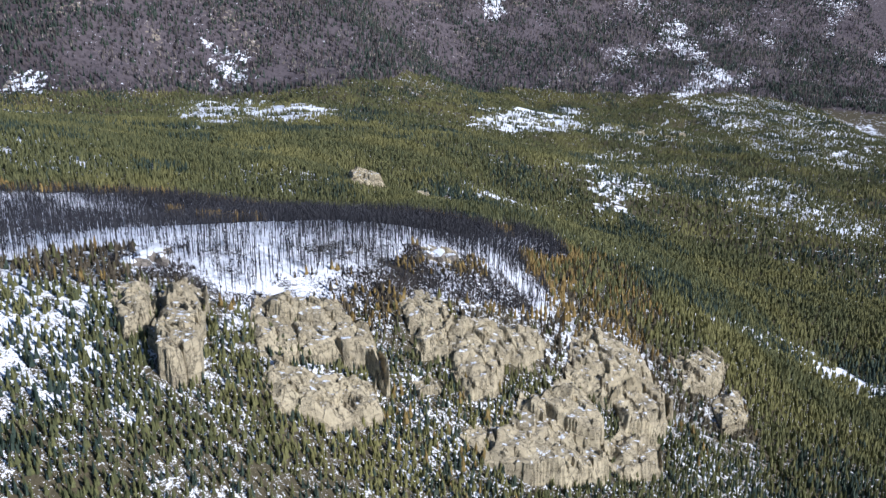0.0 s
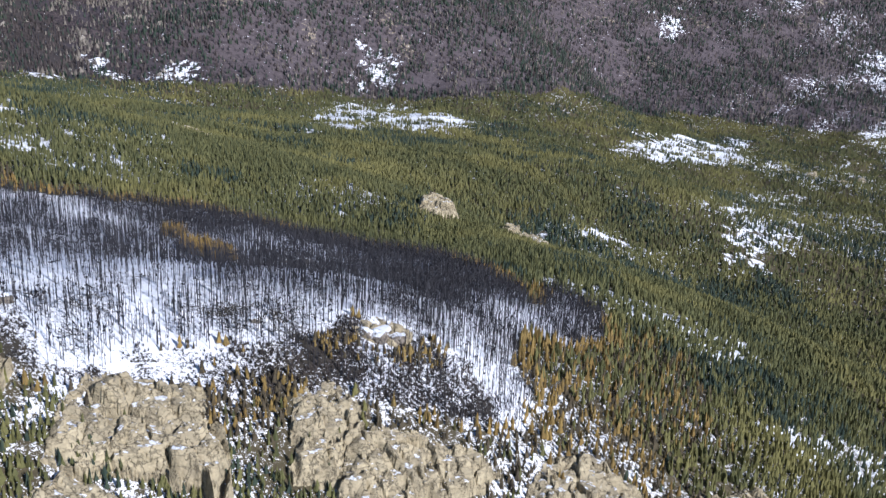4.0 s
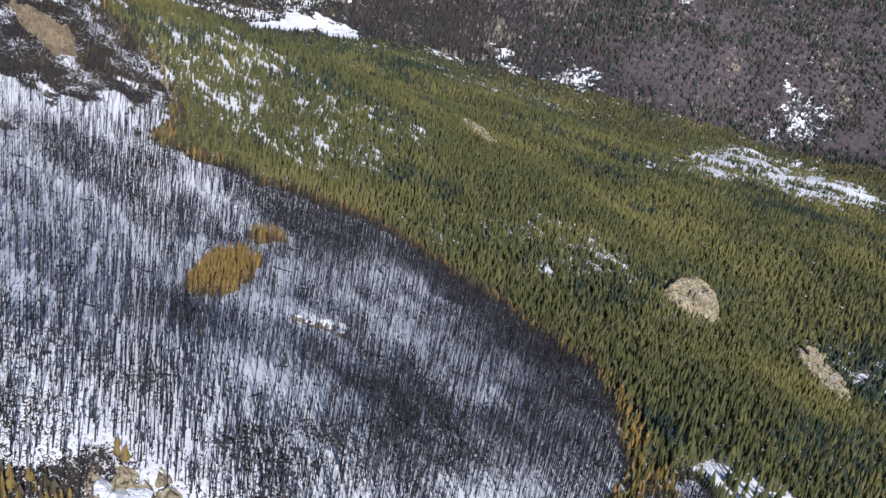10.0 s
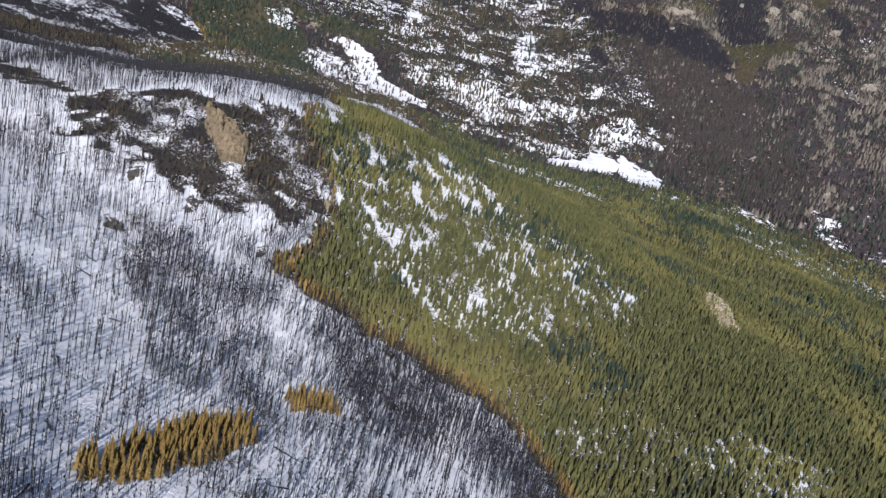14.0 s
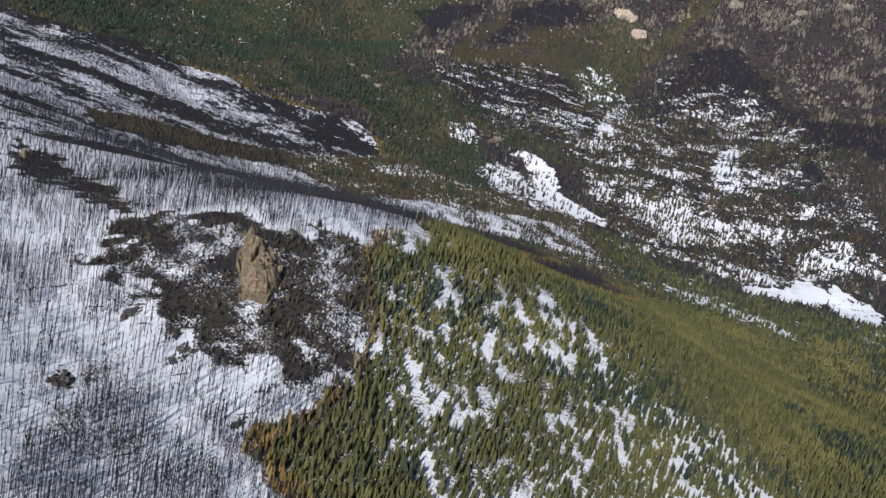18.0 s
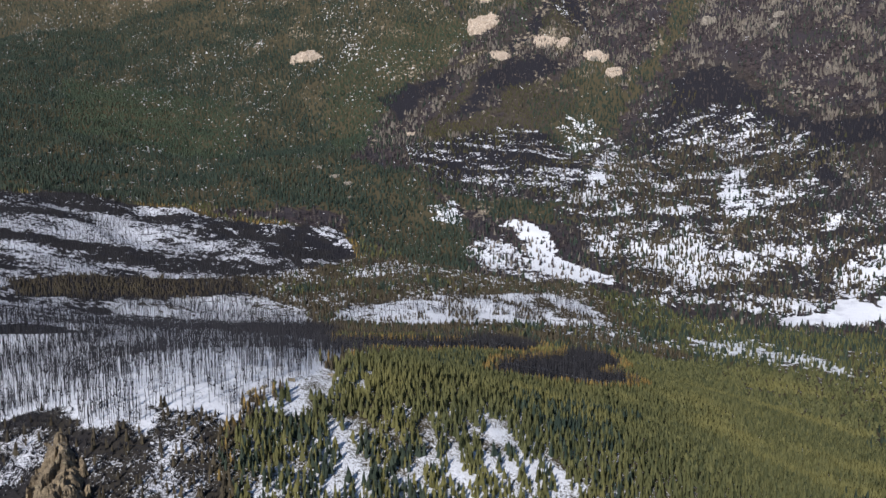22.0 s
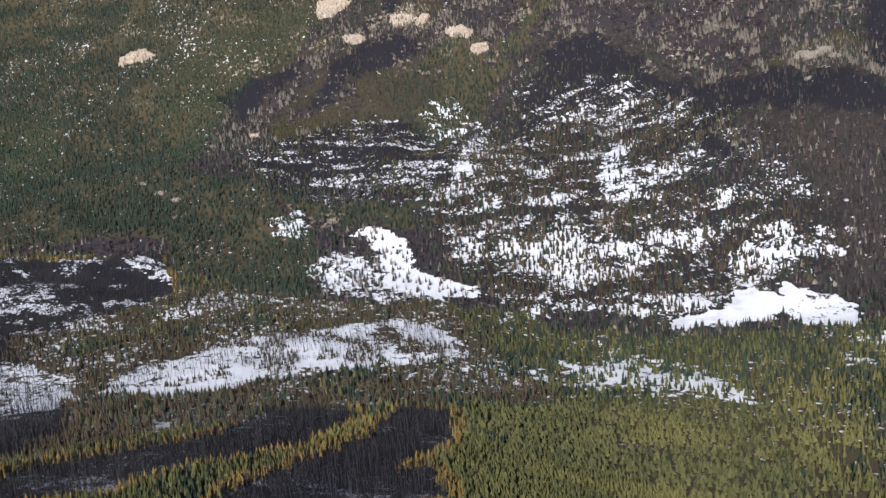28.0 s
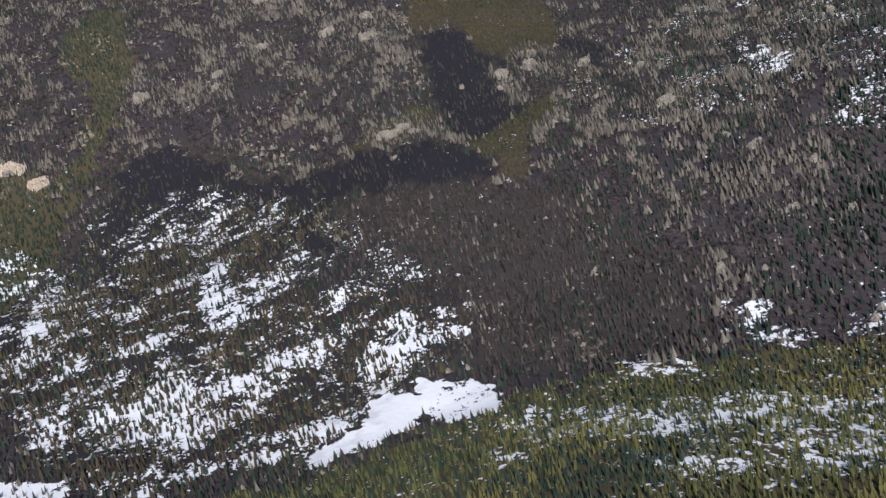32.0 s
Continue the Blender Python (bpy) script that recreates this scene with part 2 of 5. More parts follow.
BURN_SWELLS = [
    (-1472, 722, 170, -27.2), (568, 722, 170, -36.5), (-425, 755, 58, 9.1), (-95, 755, 58, 8.0), (-535, 755, 58, -3.4), (-645, 810, 58, -5.4),
    (290, 810, 58, -11.6), (15, 810, 58, -8.7), (-40, 865, 58, -11.6), (-480, 865, 58, -13.1), (-370, 865, 58, -5.2), (235, 920, 58, 13.4),
    (-260, 920, 58, -10.2), (-860, 926, 170, -33.3), (-2492, 926, 170, 45.8), (-1472, 926, 170, -34.0), (466, 926, 170, -16.8),
    (-164, 968, 120, -20.8), (196, 968, 120, -65.6), (-535, 975, 80, -18.2), (-370, 975, 80, -13.1), (-1880, 1028, 170, -25.2),
    (772, 1028, 170, -7.1), (-1268, 1028, 170, -1.9), (180, 1030, 80, 20.1),
]
RIDGE_SWELLS = [
    (-1220, 1040, 400, -201.4), (-668, 1040, 120, -33.1), (-315, 1085, 58, -12.4), (-480, 1085, 80, -21.7), (-1778, 1130, 170, -40.5),
    (466, 1130, 170, -21.3), (-2798, 1130, 170, 19.0), (-2084, 1232, 170, 35.9), (-2390, 1232, 170, 40.9), (-248, 1232, 170, -33.8),
    (-758, 1232, 170, -19.2), (-1370, 1232, 170, 10.2), (-1064, 1232, 170, -48.4), (1312, 1316, 260, 35.2), (-2696, 1334, 170, 19.7),
    (-554, 1334, 170, -52.7), (-1676, 1334, 170, -42.7), (-860, 1436, 170, -4.1), (-1472, 1436, 170, -54.4), (-1880, 1436, 170, -25.9),
    (364, 1436, 170, -22.9), (-1064, 1436, 170, -48.8), (-350, 1436, 170, -21.5), (940, 1520, 400, -52.7), (-2186, 1538, 170, 31.2),
]
GREEN_SWELLS = [
    (-656, 1538, 170, -50.6), (-1574, 1640, 170, -6.6), (-860, 1640, 170, -47.1), (-2390, 1640, 170, 22.2), (-1268, 1640, 170, 31.1),
    (466, 1640, 170, -12.0), (-452, 1742, 170, -69.5), (-1880, 1742, 170, 23.9), (-2660, 1760, 400, 126.2), (-20, 1760, 400, -143.7),
    (-872, 1784, 260, -111.9), (-1268, 1844, 170, -39.3), (-2084, 1844, 170, 42.1), (772, 1844, 170, -19.9), (-758, 1946, 170, 33.5),
    (568, 1946, 170, -32.3), (-350, 1946, 170, -30.5), (-2390, 1946, 170, 13.2), (-1778, 1946, 170, 22.0), (-554, 2048, 170, -11.1),
    (-1268, 2048, 170, -15.3), (1384, 2048, 170, -27.0), (262, 2048, 170, -26.6), (-2900, 2150, 170, 25.4), (976, 2150, 170, -36.4),
]
VALLEY_SWELLS = [
    (58, 2150, 170, -18.2), (-2288, 2150, 170, 25.0), (-248, 2252, 170, 53.3), (-1982, 2252, 170, 30.9), (364, 2252, 170, -28.6),
    (-1064, 2252, 170, -25.8), (772, 2252, 170, -13.3), (58, 2354, 170, -88.9), (1690, 2354, 170, -13.4), (-1340, 2408, 260, -34.6),
    (-2588, 2408, 260, 53.7), (532, 2408, 260, -96.1), (-146, 2456, 170, -39.9), (-962, 2456, 170, -17.6), (976, 2558, 170, -21.7),
    (-2900, 2558, 170, 21.9), (-2186, 2558, 170, 10.6), (1312, 2564, 260, -57.0), (-146, 2660, 170, 14.2), (-452, 2660, 170, 15.2),
    (-1574, 2660, 170, -11.4), (262, 2660, 170, -37.4), (-2798, 2762, 170, 16.1), (670, 2864, 170, -19.1), (-1166, 2864, 170, -22.9),
]
FAR_SWELLS = [
    (1588, 2864, 170, -19.2), (1690, 2864, 170, -8.8), (-2432, 2876, 260, 18.1), (-350, 2966, 170, 19.4), (1156, 3032, 260, -28.8),
    (-2900, 3032, 260, 43.2), (-1652, 3032, 260, -32.8), (-656, 3068, 170, 12.2), (-44, 3068, 170, 14.7), (1690, 3068, 170, -10.9),
    (1588, 3170, 170, -25.4), (466, 3374, 170, 25.4), (-554, 3374, 170, 21.9), (-2900, 3476, 170, 21.1), (-2432, 3500, 260, 19.2),
    (844, 3656, 260, 59.0), (-20, 3680, 400, 112.5), (466, 3782, 170, 16.5), (-872, 3812, 260, 48.0), (-2744, 3812, 260, 24.1),
    (376, 3812, 260, 25.7), (-1496, 3812, 260, 15.3), (1282, 3884, 170, 13.5), (466, 3884, 170, 8.6), (-452, 3884, 170, 12.8),
]
SWELLS = SOUTH_SWELLS + NOSE_SWELLS + SPUR_SWELLS + BURN_SWELLS + RIDGE_SWELLS + GREEN_SWELLS + VALLEY_SWELLS + FAR_SWELLS
HEIGHTS = [(-3300, 1500, 520, 420), (-2700, 2600, 520, 520), (-1500, 3300, 520, 420), (-300, 3900, 480, 380), (-3500, 600, 480, 420), (900, 4300, 560, 520), (1900, 3700, 480, 420)]


def ruffle(x, y, size, seed):
    """Smooth lattice noise from -1 to 1, one swing every size metres."""
    u, v = np.asarray(x) / size + seed * 17.3, np.asarray(y) / size - seed * 9.1
    i, j = np.floor(u), np.floor(v)
    a, b = u - i, v - j
    a, b = a * a * (3 - 2 * a), b * b * (3 - 2 * b)

    def knot(p, q):
        s = np.sin(p * 127.1 + q * 311.7 + seed * 74.7) * 43758.5453
        return (s - np.floor(s)) * 2 - 1

    return (knot(i, j) * (1 - a) + knot(i + 1, j) * a) * (1 - b) + (knot(i, j + 1) * (1 - a) + knot(i + 1, j + 1) * a) * b


def broad_height(x, y):
    z = PLANE[0] + PLANE[1] * x / 1000 + PLANE[2] * y / 1000
    for cx, cy, spread, rise in SWELLS:
        z = z + rise * np.exp(-((x - cx) ** 2 + (y - cy) ** 2) / (2 * spread * spread))
    # the high ground that closes the view beyond the valley
    for cx, cy, spread, rise in HEIGHTS:
        z = z + rise * np.exp(-((x - cx) ** 2 + (y - cy) ** 2) / (2 * spread * spread))
    return z


def inside(x, y, outline, rag=0.0, seed=1):
    """Whether points lie in an outline on the plan, whose edge wanders by rag metres."""
    x, y = np.asarray(x), np.asarray(y)
    ox, oy, m = [p[0] for p in outline], [p[1] for p in outline], 1.7 * rag + 0.01
    near = (x > min(ox) - m) & (x < max(ox) + m) & (y > min(oy) - m) & (y < max(oy) + m)
    whole = np.zeros(np.shape(x), bool)
    if not near.any():
        return whole
    x, y = x[near], y[near]
    if rag:
        x = x + rag * (ruffle(x, y, 14, seed) + 0.6 * ruffle(x, y, 5, seed + 3))
        y = y + rag * (ruffle(x, y, 13, seed + 1) + 0.6 * ruffle(x, y, 5, seed + 4))
    hit = np.zeros(np.shape(x), bool)
    for (ax, ay), (bx, by) in zip(outline, outline[1:] + outline[:1]):
        with np.errstate(divide="ignore", invalid="ignore"):
            cross = ((ay > y) != (by > y)) & (x < (bx - ax) * (y - ay) / (by - ay + 1e-9) + ax)
        hit ^= cross
    whole[near] = hit
    return whole


# ---- the plan of the cover ----
BURN_NOSE = [(78, 477), (76, 493), (70, 515), (62, 522), (53, 535), (45, 528), (44, 512), (46, 500), (40, 490), (33, 512), (22, 540), (5, 562), (-14, 578), (-37, 594),
        (-58, 598), (-86, 613), (-112, 617), (-136, 616), (-160, 613), (-176, 606), (-192, 585), (-203, 574), (-214, 562), (-235, 550), (-250, 540), (-263, 540), (-268, 548)]
BURN_WEST = [(-283, 563), (-296, 571), (-312, 577), (-344, 585), (-396, 584), (-432, 600), (-470, 625), (-560, 668), (-620, 655), (-700, 640), (-800, 660), (-942, 640),
        (-1010, 648), (-1072, 610), (-1179, 565), (-1276, 689), (-1321, 722), (-1431, 715), (-1437, 593), (-1487, 454), (-1500, 334), (-1468, 228),
        (-1450, 0), (-420, -60), (-250, 170), (-143, 288), (-115, 318), (-87, 327), (-64, 315)]
BURN_BROW = [(-35, 329), (-20, 335), (3, 338), (18, 344), (34, 352), (50, 368), (57, 383), (50, 394),
        (43, 403), (43, 411), (49, 431), (60, 446), (72, 463)]
BURN = BURN_NOSE + BURN_WEST + BURN_BROW
FINGER = [(-617, 700), (-644, 710), (-666, 734), (-682, 758), (-704, 788), (-763, 822), (-822, 838), (-833, 806), (-797, 775), (-739, 745), (-711, 718), (-700, 690), (-682, 666), (-655, 648), (-600, 655)]
FINGER_TWO = [(-560, 728), (-613, 744), (-640, 757), (-669, 781), (-696, 804), (-735, 830), (-803, 856), (-838, 874), (-822, 900), (-771, 889), (-703, 866), (-675, 834), (-655, 822), (-669, 845), (-643, 844),
        (-606, 838), (-570, 790)]
SHRUBS = [(-414, 459), (-455, 461), (-466, 477), (-440, 505), (-412, 530), (-412, 578), (-400, 602), (-351, 600), (-303, 592), (-308, 552), (-306, 517), (-319, 507), (-347, 486), (-384, 468)]
SHRUBS_WEST = [(-760, 345), (-703, 352), (-677, 384), (-622, 412), (-551, 443), (-480, 470), (-462, 466), (-520, 430), (-564, 392), (-640, 360)]
CLUMP = [(-82, 443), (-87, 458), (-96, 468), (-103, 478), (-120, 496), (-133, 498), (-124, 479), (-112, 463), (-98, 449), (-90, 441)]
CLUMP_TWO = [(-145, 515), (-147, 527), (-147, 535), (-157, 532), (-155, 517)]
STRIP = [(-990, 664), (-1044, 693), (-1057, 725), (-1099, 767), (-1110, 820), (-1109, 886), (-1118, 934), (-1098, 965), (-1047, 982), (-1000, 966), (-980, 912), (-968, 870), (-960, 832), (-940, 767), (-930, 716)]
WEST_WOOD = [(-1480, 722), (-1417, 731), (-1300, 800), (-1223, 871), (-1419, 906), (-1604, 849), (-1723, 749), (-1900, 830), (-1960, 880), (-2010, 995), (-2062, 1057), (-2140, 1040), (-2262, 970), (-3800, 300), (-3800, -900), (-1450, -900), (-1475, 228), (-1500, 454)]
FAR_SIDE = [(-1474, 522), (-1417, 721), (-1215, 870), (-1140, 1031), (-1021, 1182), (-978, 1353), (-838, 1544), (-644, 1659), (-495, 1758),
        (-188, 1835), (200, 2315), (560, 2317), (800, 2390), (1136, 2269), (3500, 2000), (3500, 6000), (-6000, 6000), (-6000, 300)]
MEADOW = [(-1075, 1214), (-1066, 1256), (-1072, 1290), (-1093, 1310), (-1055, 1339), (-1078, 1361), (-1028, 1383), (-1000, 1391), (-950, 1346), (-972, 1331), (-1013, 1314), (-1028, 1271), (-1040, 1225), (-1030, 1212), (-1050, 1204)]
FAN = [(-1418, 955), (-1415, 983), (-1396, 1003), (-1335, 1012), (-1287, 999), (-1228, 1015), (-1205, 1049), (-1176, 1037), (-1173, 1001), (-1202, 972), (-1250, 962), (-1310, 957), (-1350, 970), (-1382, 966)]
FAN_SKIRT = [(-1380, 892), (-1374, 948), (-1311, 960), (-1240, 975), (-1180, 1000), (-1155, 997), (-1197, 922), (-1246, 886)]
SLOPE_BURNS = [
    [(-1554, 1216), (-1655, 1287), (-1700, 1379), (-1690, 1450), (-1580, 1515), (-1451, 1510), (-1369, 1452), (-1425, 1393), (-1512, 1345), (-1478, 1256)],
    [(-2096, 1230), (-2130, 1300), (-2067, 1325), (-1983, 1290), (-2026, 1237)],
    [(-1692, 853), (-1736, 925), (-1779, 987), (-1786, 1066), (-1735, 1129), (-1671, 1155), (-1535, 1142), (-1455, 1097), (-1488, 1055), (-1559, 1007), (-1601, 949), (-1619, 888)],
]
BRIGHT = [
    [(-1448, 1331), (-1500, 1380), (-1477, 1386), (-1430, 1360), (-1332, 1327), (-1296, 1298), (-1334, 1274), (-1372, 1282)],
    [(-1602, 1166), (-1594, 1186), (-1489, 1146), (-1493, 1114)],
    [(-1489, 850), (-1501, 870), (-1489, 886), (-1512, 891), (-1508, 906), (-1443, 898), (-1448, 875), (-1470, 855)],
]
SCORCH = [(-1770, 860), (-1770, 1090), (-1640, 1170), (-1790, 1380), (-1700, 1500), (-1450, 1560), (-1330, 1500), (-1120, 1480), (-1083, 1440), (-1041, 1207), (-1201, 1049), (-1433, 1040), (-1600, 850)]
GREENS = [
    [(-2091, 1476), (-2156, 1573), (-2158, 1653), (-2044, 1604), (-1924, 1530), (-1877, 1436), (-1816, 1331), (-1788, 1288), (-1850, 1314), (-1902, 1409), (-1966, 1475)],
    [(-2300, 980), (-2140, 1040), (-2062, 1057), (-2100, 1200), (-2260, 1240), (-2500, 1300), (-2750, 1200)],
    [(-1898, 1220), (-1920, 1290), (-1850, 1330), (-1760, 1290), (-1700, 1220), (-1640, 1160), (-1700, 1120), (-1830, 1110)],
    [(-1597, 843), (-1446, 1050), (-1367, 1038), (-1440, 964), (-1517, 895), (-1557, 837)],
]
BROWN_WOOD = [(-1341, 1448), (-1364, 1531), (-1253, 1580), (-1174, 1639), (-1129, 1703), (-1028, 1676), (-945, 1660), (-893, 1589), (-848, 1530), (-930, 1461), (-1008, 1412), (-1073, 1400), (-1138, 1440), (-1228, 1440)]
SLOPE_SNOW = [(-1598, 1173), (-1586, 1219), (-1639, 1320), (-1635, 1380), (-1638, 1442), (-1561, 1475), (-1453, 1498), (-1402, 1426), (-1349, 1466), (-1348, 1409), (-1284, 1375),
              (-1204, 1435), (-1125, 1467), (-1097, 1448), (-1083, 1405), (-1089, 1358), (-1075, 1297), (-1080, 1221), (-1105, 1163), (-1123, 1086), (-1196, 1049), (-1338, 1054), (-1427, 1056), (-1515, 1105)]
NEAR_OLIVES = [
    [(-1902, 1080), (-1890, 1141), (-1860, 1227), (-1810, 1207), (-1750, 1134), (-1765, 1090), (-1754, 1001), (-1809, 984), (-1817, 1056)],
    [(-1840, 932), (-1837, 990), (-1845, 1080), (-1828, 1059), (-1802, 992), (-1747, 913), (-1804, 898)],
    [(-1837, 898), (-1877, 950), (-1936, 1015), (-2004, 1111), (-1974, 1124), (-1952, 1040), (-1895, 1010), (-1858, 945), (-1787, 900)],
    [(-1992, 922), (-1995, 1009), (-2012, 1030), (-2000, 1087), (-1980, 994), (-1966, 927)],
    [(-1993, 1178), (-2074, 1231), (-2083, 1258), (-1969, 1272), (-1936, 1224), (-1958, 1210)],
]
HIGH_OLIVES = [
    [(-2471, 1364), (-2255, 1315), (-2160, 1260), (-2259, 1242), (-2440, 1300)],
    [(-1742, 2043), (-1538, 2197), (-1388, 2054), (-1443, 1959), (-1494, 1962), (-1614, 2019), (-1612, 1937), (-1665, 1962)],
    [(-1270, 1672), (-1280, 1747), (-1297, 1817), (-1310, 1906), (-1269, 1871), (-1229, 1758), (-1167, 1670), (-1184, 1641), (-1218, 1675)],
    [(-1460, 1597), (-1450, 1638), (-1464, 1748), (-1396, 1754), (-1390, 1723), (-1418, 1631)],
]
OLIVES = NEAR_OLIVES + HIGH_OLIVES
NEAR_BLACKS = [
    [(-1863, 951), (-1895, 1010), (-1955, 1036), (-1983, 1110), (-1956, 1164), (-1915, 1221), (-1884, 1182), (-1883, 1128), (-1892, 1077), (-1853, 1014), (-1850, 963)],
    [(-1976, 846), (-1974, 929), (-1980, 994), (-1961, 990), (-1916, 938), (-1881, 876), (-1929, 839)],
    [(-2018, 1104), (-2017, 1151), (-2085, 1211), (-2200, 1300), (-2300, 1420), (-2073, 1330), (-2004, 1299), (-1969, 1272), (-2054, 1247), (-1993, 1190), (-1983, 1139)],
]
HIGH_BLACKS = [
    [(-1836, 1431), (-1796, 1505), (-1641, 1526), (-1516, 1553), (-1451, 1591), (-1396, 1641), (-1308, 1668), (-1216, 1672), (-1190, 1640), (-1257, 1590), (-1319, 1545), (-1393, 1532), (-1400, 1490), (-1343, 1460),
     (-1290, 1432), (-1375, 1432), (-1451, 1507), (-1596, 1500), (-1698, 1448), (-1707, 1386), (-1667, 1313), (-1760, 1369)],
    [(-1601, 1926), (-1612, 2008), (-1492, 1959), (-1443, 1959), (-1413, 1888), (-1322, 1833), (-1323, 1903), (-1290, 1820), (-1275, 1741), (-1286, 1685), (-1396, 1754), (-1482, 1820), (-1538, 1857)],
    [(-1442, 2049), (-1375, 2103), (-1181, 1944), (-1182, 1914), (-1263, 1993), (-1377, 2038)],
]
BLACKS = NEAR_BLACKS + HIGH_BLACKS
SCORCHED_BAND = [(-1043, 345), (-1136, 404), (-1183, 564), (-1261, 688), (-1302, 720), (-1220, 828), (-1118, 744), (-1045, 652), (-1118, 567), (-1040, 450),
        (-977, 363)]
SNOW_BENCHES = [
    [(-1014, 440), (-1105, 522), (-1103, 594), (-1024, 651), (-939, 638), (-974, 541), (-961, 453)],
    [(-860, 470), (-880, 540), (-723, 606), (-690, 500), (-780, 440)],
]
BLACK_FLAT = [(-1367, 467), (-1431, 522), (-1444, 716), (-1328, 722), (-1288, 689), (-1313, 602), (-1334, 543)]
# The brow above the cliffs: charred brush, with sheets of open snow.
BROW = [(-112, 296), (-108, 325), (-92, 330), (-78, 322), (-61, 314), (-56, 321), (-45, 322), (-41, 332), (-29, 340), (-17, 343), (-20, 356), (-10, 367), (4, 379), (15, 384), (23, 378), (34, 379),
        (44, 370), (34, 351), (18, 344), (3, 338), (-11, 330), (-23, 320), (-36, 310), (-52, 304), (-66, 296), (-90, 292)]
BROW_SNOW = [
    [(-95, 320), (-88, 334), (-74, 337), (-64, 324), (-55, 310), (-66, 301), (-70, 293), (-76, 309)],
    [(-58, 352), (-34, 364), (-22, 376), (-8, 382), (-3, 376), (-14, 358), (-21, 346), (-40, 341), (-51, 336)],
    [(-107, 299), (-102, 322), (-91, 324), (-87, 311), (-105, 295)],
]
# Pines beside the nose of the burn, browned by its heat.
SINGED = [(42, 405), (50, 432), (74, 460), (82, 487), (90, 512), (112, 516), (132, 470), (128, 430), (96, 395), (60, 367), (55, 383)]
# Knots of scorched conifers on the rim of the brow and round its highest ledges.
BROW_KNOTS = [
    [(-36, 302), (-32, 321), (-17, 328), (-5, 336), (6, 334), (2, 324), (-14, 314), (-26, 304)],
    [(10, 363), (13, 372), (20, 383), (27, 378), (24, 368), (16, 359)],
    [(-14, 349), (-9, 359), (2, 362), (12, 366), (16, 358), (4, 352), (-6, 346)],
]
# Young, even, close-grown pines on the flank of the ridge.
YOUNG = [(-840, 905), (-841, 994), (-800, 1100), (-710, 1130), (-527, 965), (-422, 900), (-380, 800), (-421, 740), (-480, 770), (-610, 838), (-700, 880)]
# Where the burnt trunks stand closest, with soot and painted shade on the snow.
THICKETS = [
    [(-239, 552), (-206, 581), (-176, 614), (-129, 615), (-78, 605), (-40, 614), (-4, 575), (20, 510), (4, 500), (-30, 560), (-68, 570), (-100, 577), (-131, 576), (-141, 545), (-183, 545)],
    [(-164, 444), (-192, 469), (-159, 487), (-151, 516), (-121, 521), (-97, 485), (-81, 443), (-120, 441)],
    [(-84, 368), (-52, 370), (-22, 374), (14, 380), (28, 376), (46, 398), (46, 436), (10, 470), (-44, 466), (-80, 420)],
    [(-95, 490), (-60, 505), (-20, 490), (20, 440), (32, 420), (10, 425), (-30, 465), (-70, 475)],
]
# Openings in the green wood where the snow shows: an outline and how open it is.
NEAR_GLADES = [
    ([(-442, 588), (-456, 597), (-470, 616), (-480, 660), (-455, 650), (-430, 625), (-415, 603), (-420, 592)], 0.62),
    ([(-299, 1128), (-453, 1680), (-331, 1768), (-135, 1612), (-189, 1410), (-278, 1424)], 0.74),
    ([(66, 1636), (170, 1982), (351, 2159), (312, 1777), (202, 1692), (81, 1606)], 0.74),
    ([(189, 1248), (376, 1562), (501, 1456), (605, 1162), (553, 1055), (494, 1100), (408, 1222), (236, 1117)], 0.26),
    ([(141, 481), (195, 538), (260, 600), (312, 564), (296, 532), (232, 532), (165, 472)], 0.55),
    ([(36, 558), (71, 579), (119, 609), (117, 573), (92, 541), (58, 532)], 0.60),
    ([(8, 909), (61, 982), (148, 967), (142, 877), (75, 814), (31, 841)], 0.45),
]
RIDGE_GLADES = [
    ([(-156, 718), (-143, 782), (-82, 725), (-91, 695), (-126, 701)], 0.38),
    ([(-355, 600), (-410, 626), (-414, 643), (-407, 661), (-428, 703), (-383, 711), (-344, 717), (-299, 699), (-276, 659), (-272, 631), (-259, 616), (-265, 602), (-296, 602)], 0.50),
    ([(-348, 587), (-397, 604), (-431, 647), (-444, 709), (-354, 726), (-335, 768), (-276, 770), (-247, 741), (-212, 610), (-262, 590)], 0.40),
    ([(-936, 1028), (-988, 1104), (-948, 1123), (-838, 1146), (-806, 1116), (-824, 1068), (-877, 1058), (-860, 1002)], 0.74),
    ([(-932, 1339), (-903, 1379), (-849, 1384), (-807, 1440), (-778, 1476), (-737, 1489), (-692, 1517), (-600, 1440), (-600, 1380), (-644, 1312), (-672, 1279), (-696, 1245), (-732, 1306), (-801, 1319), (-845, 1293), (-864, 1244)], 0.46),
]
VALLEY_GLADES = [
    ([(55, 576), (91, 584), (121, 593), (162, 620), (160, 559), (131, 521), (105, 531), (78, 539)], 0.56),
    ([(174, 1264), (249, 1538), (386, 1664), (320, 1273), (257, 1132), (215, 1003), (188, 959), (207, 1084)], 0.46),
    ([(39, 868), (71, 811), (101, 879), (156, 925), (133, 841), (89, 739), (54, 799)], 0.42),
    ([(392, 1255), (562, 1451), (589, 1280), (515, 1099), (449, 1145)], 0.34),
    ([(724, 2199), (822, 2400), (938, 2400), (985, 2290), (752, 1681), (644, 1718)], 0.38),
    ([(-143, 288), (-120, 277), (-97, 261), (-97, 235), (-98, 218), (-150, 160), (-250, 170)], 0.60),
]
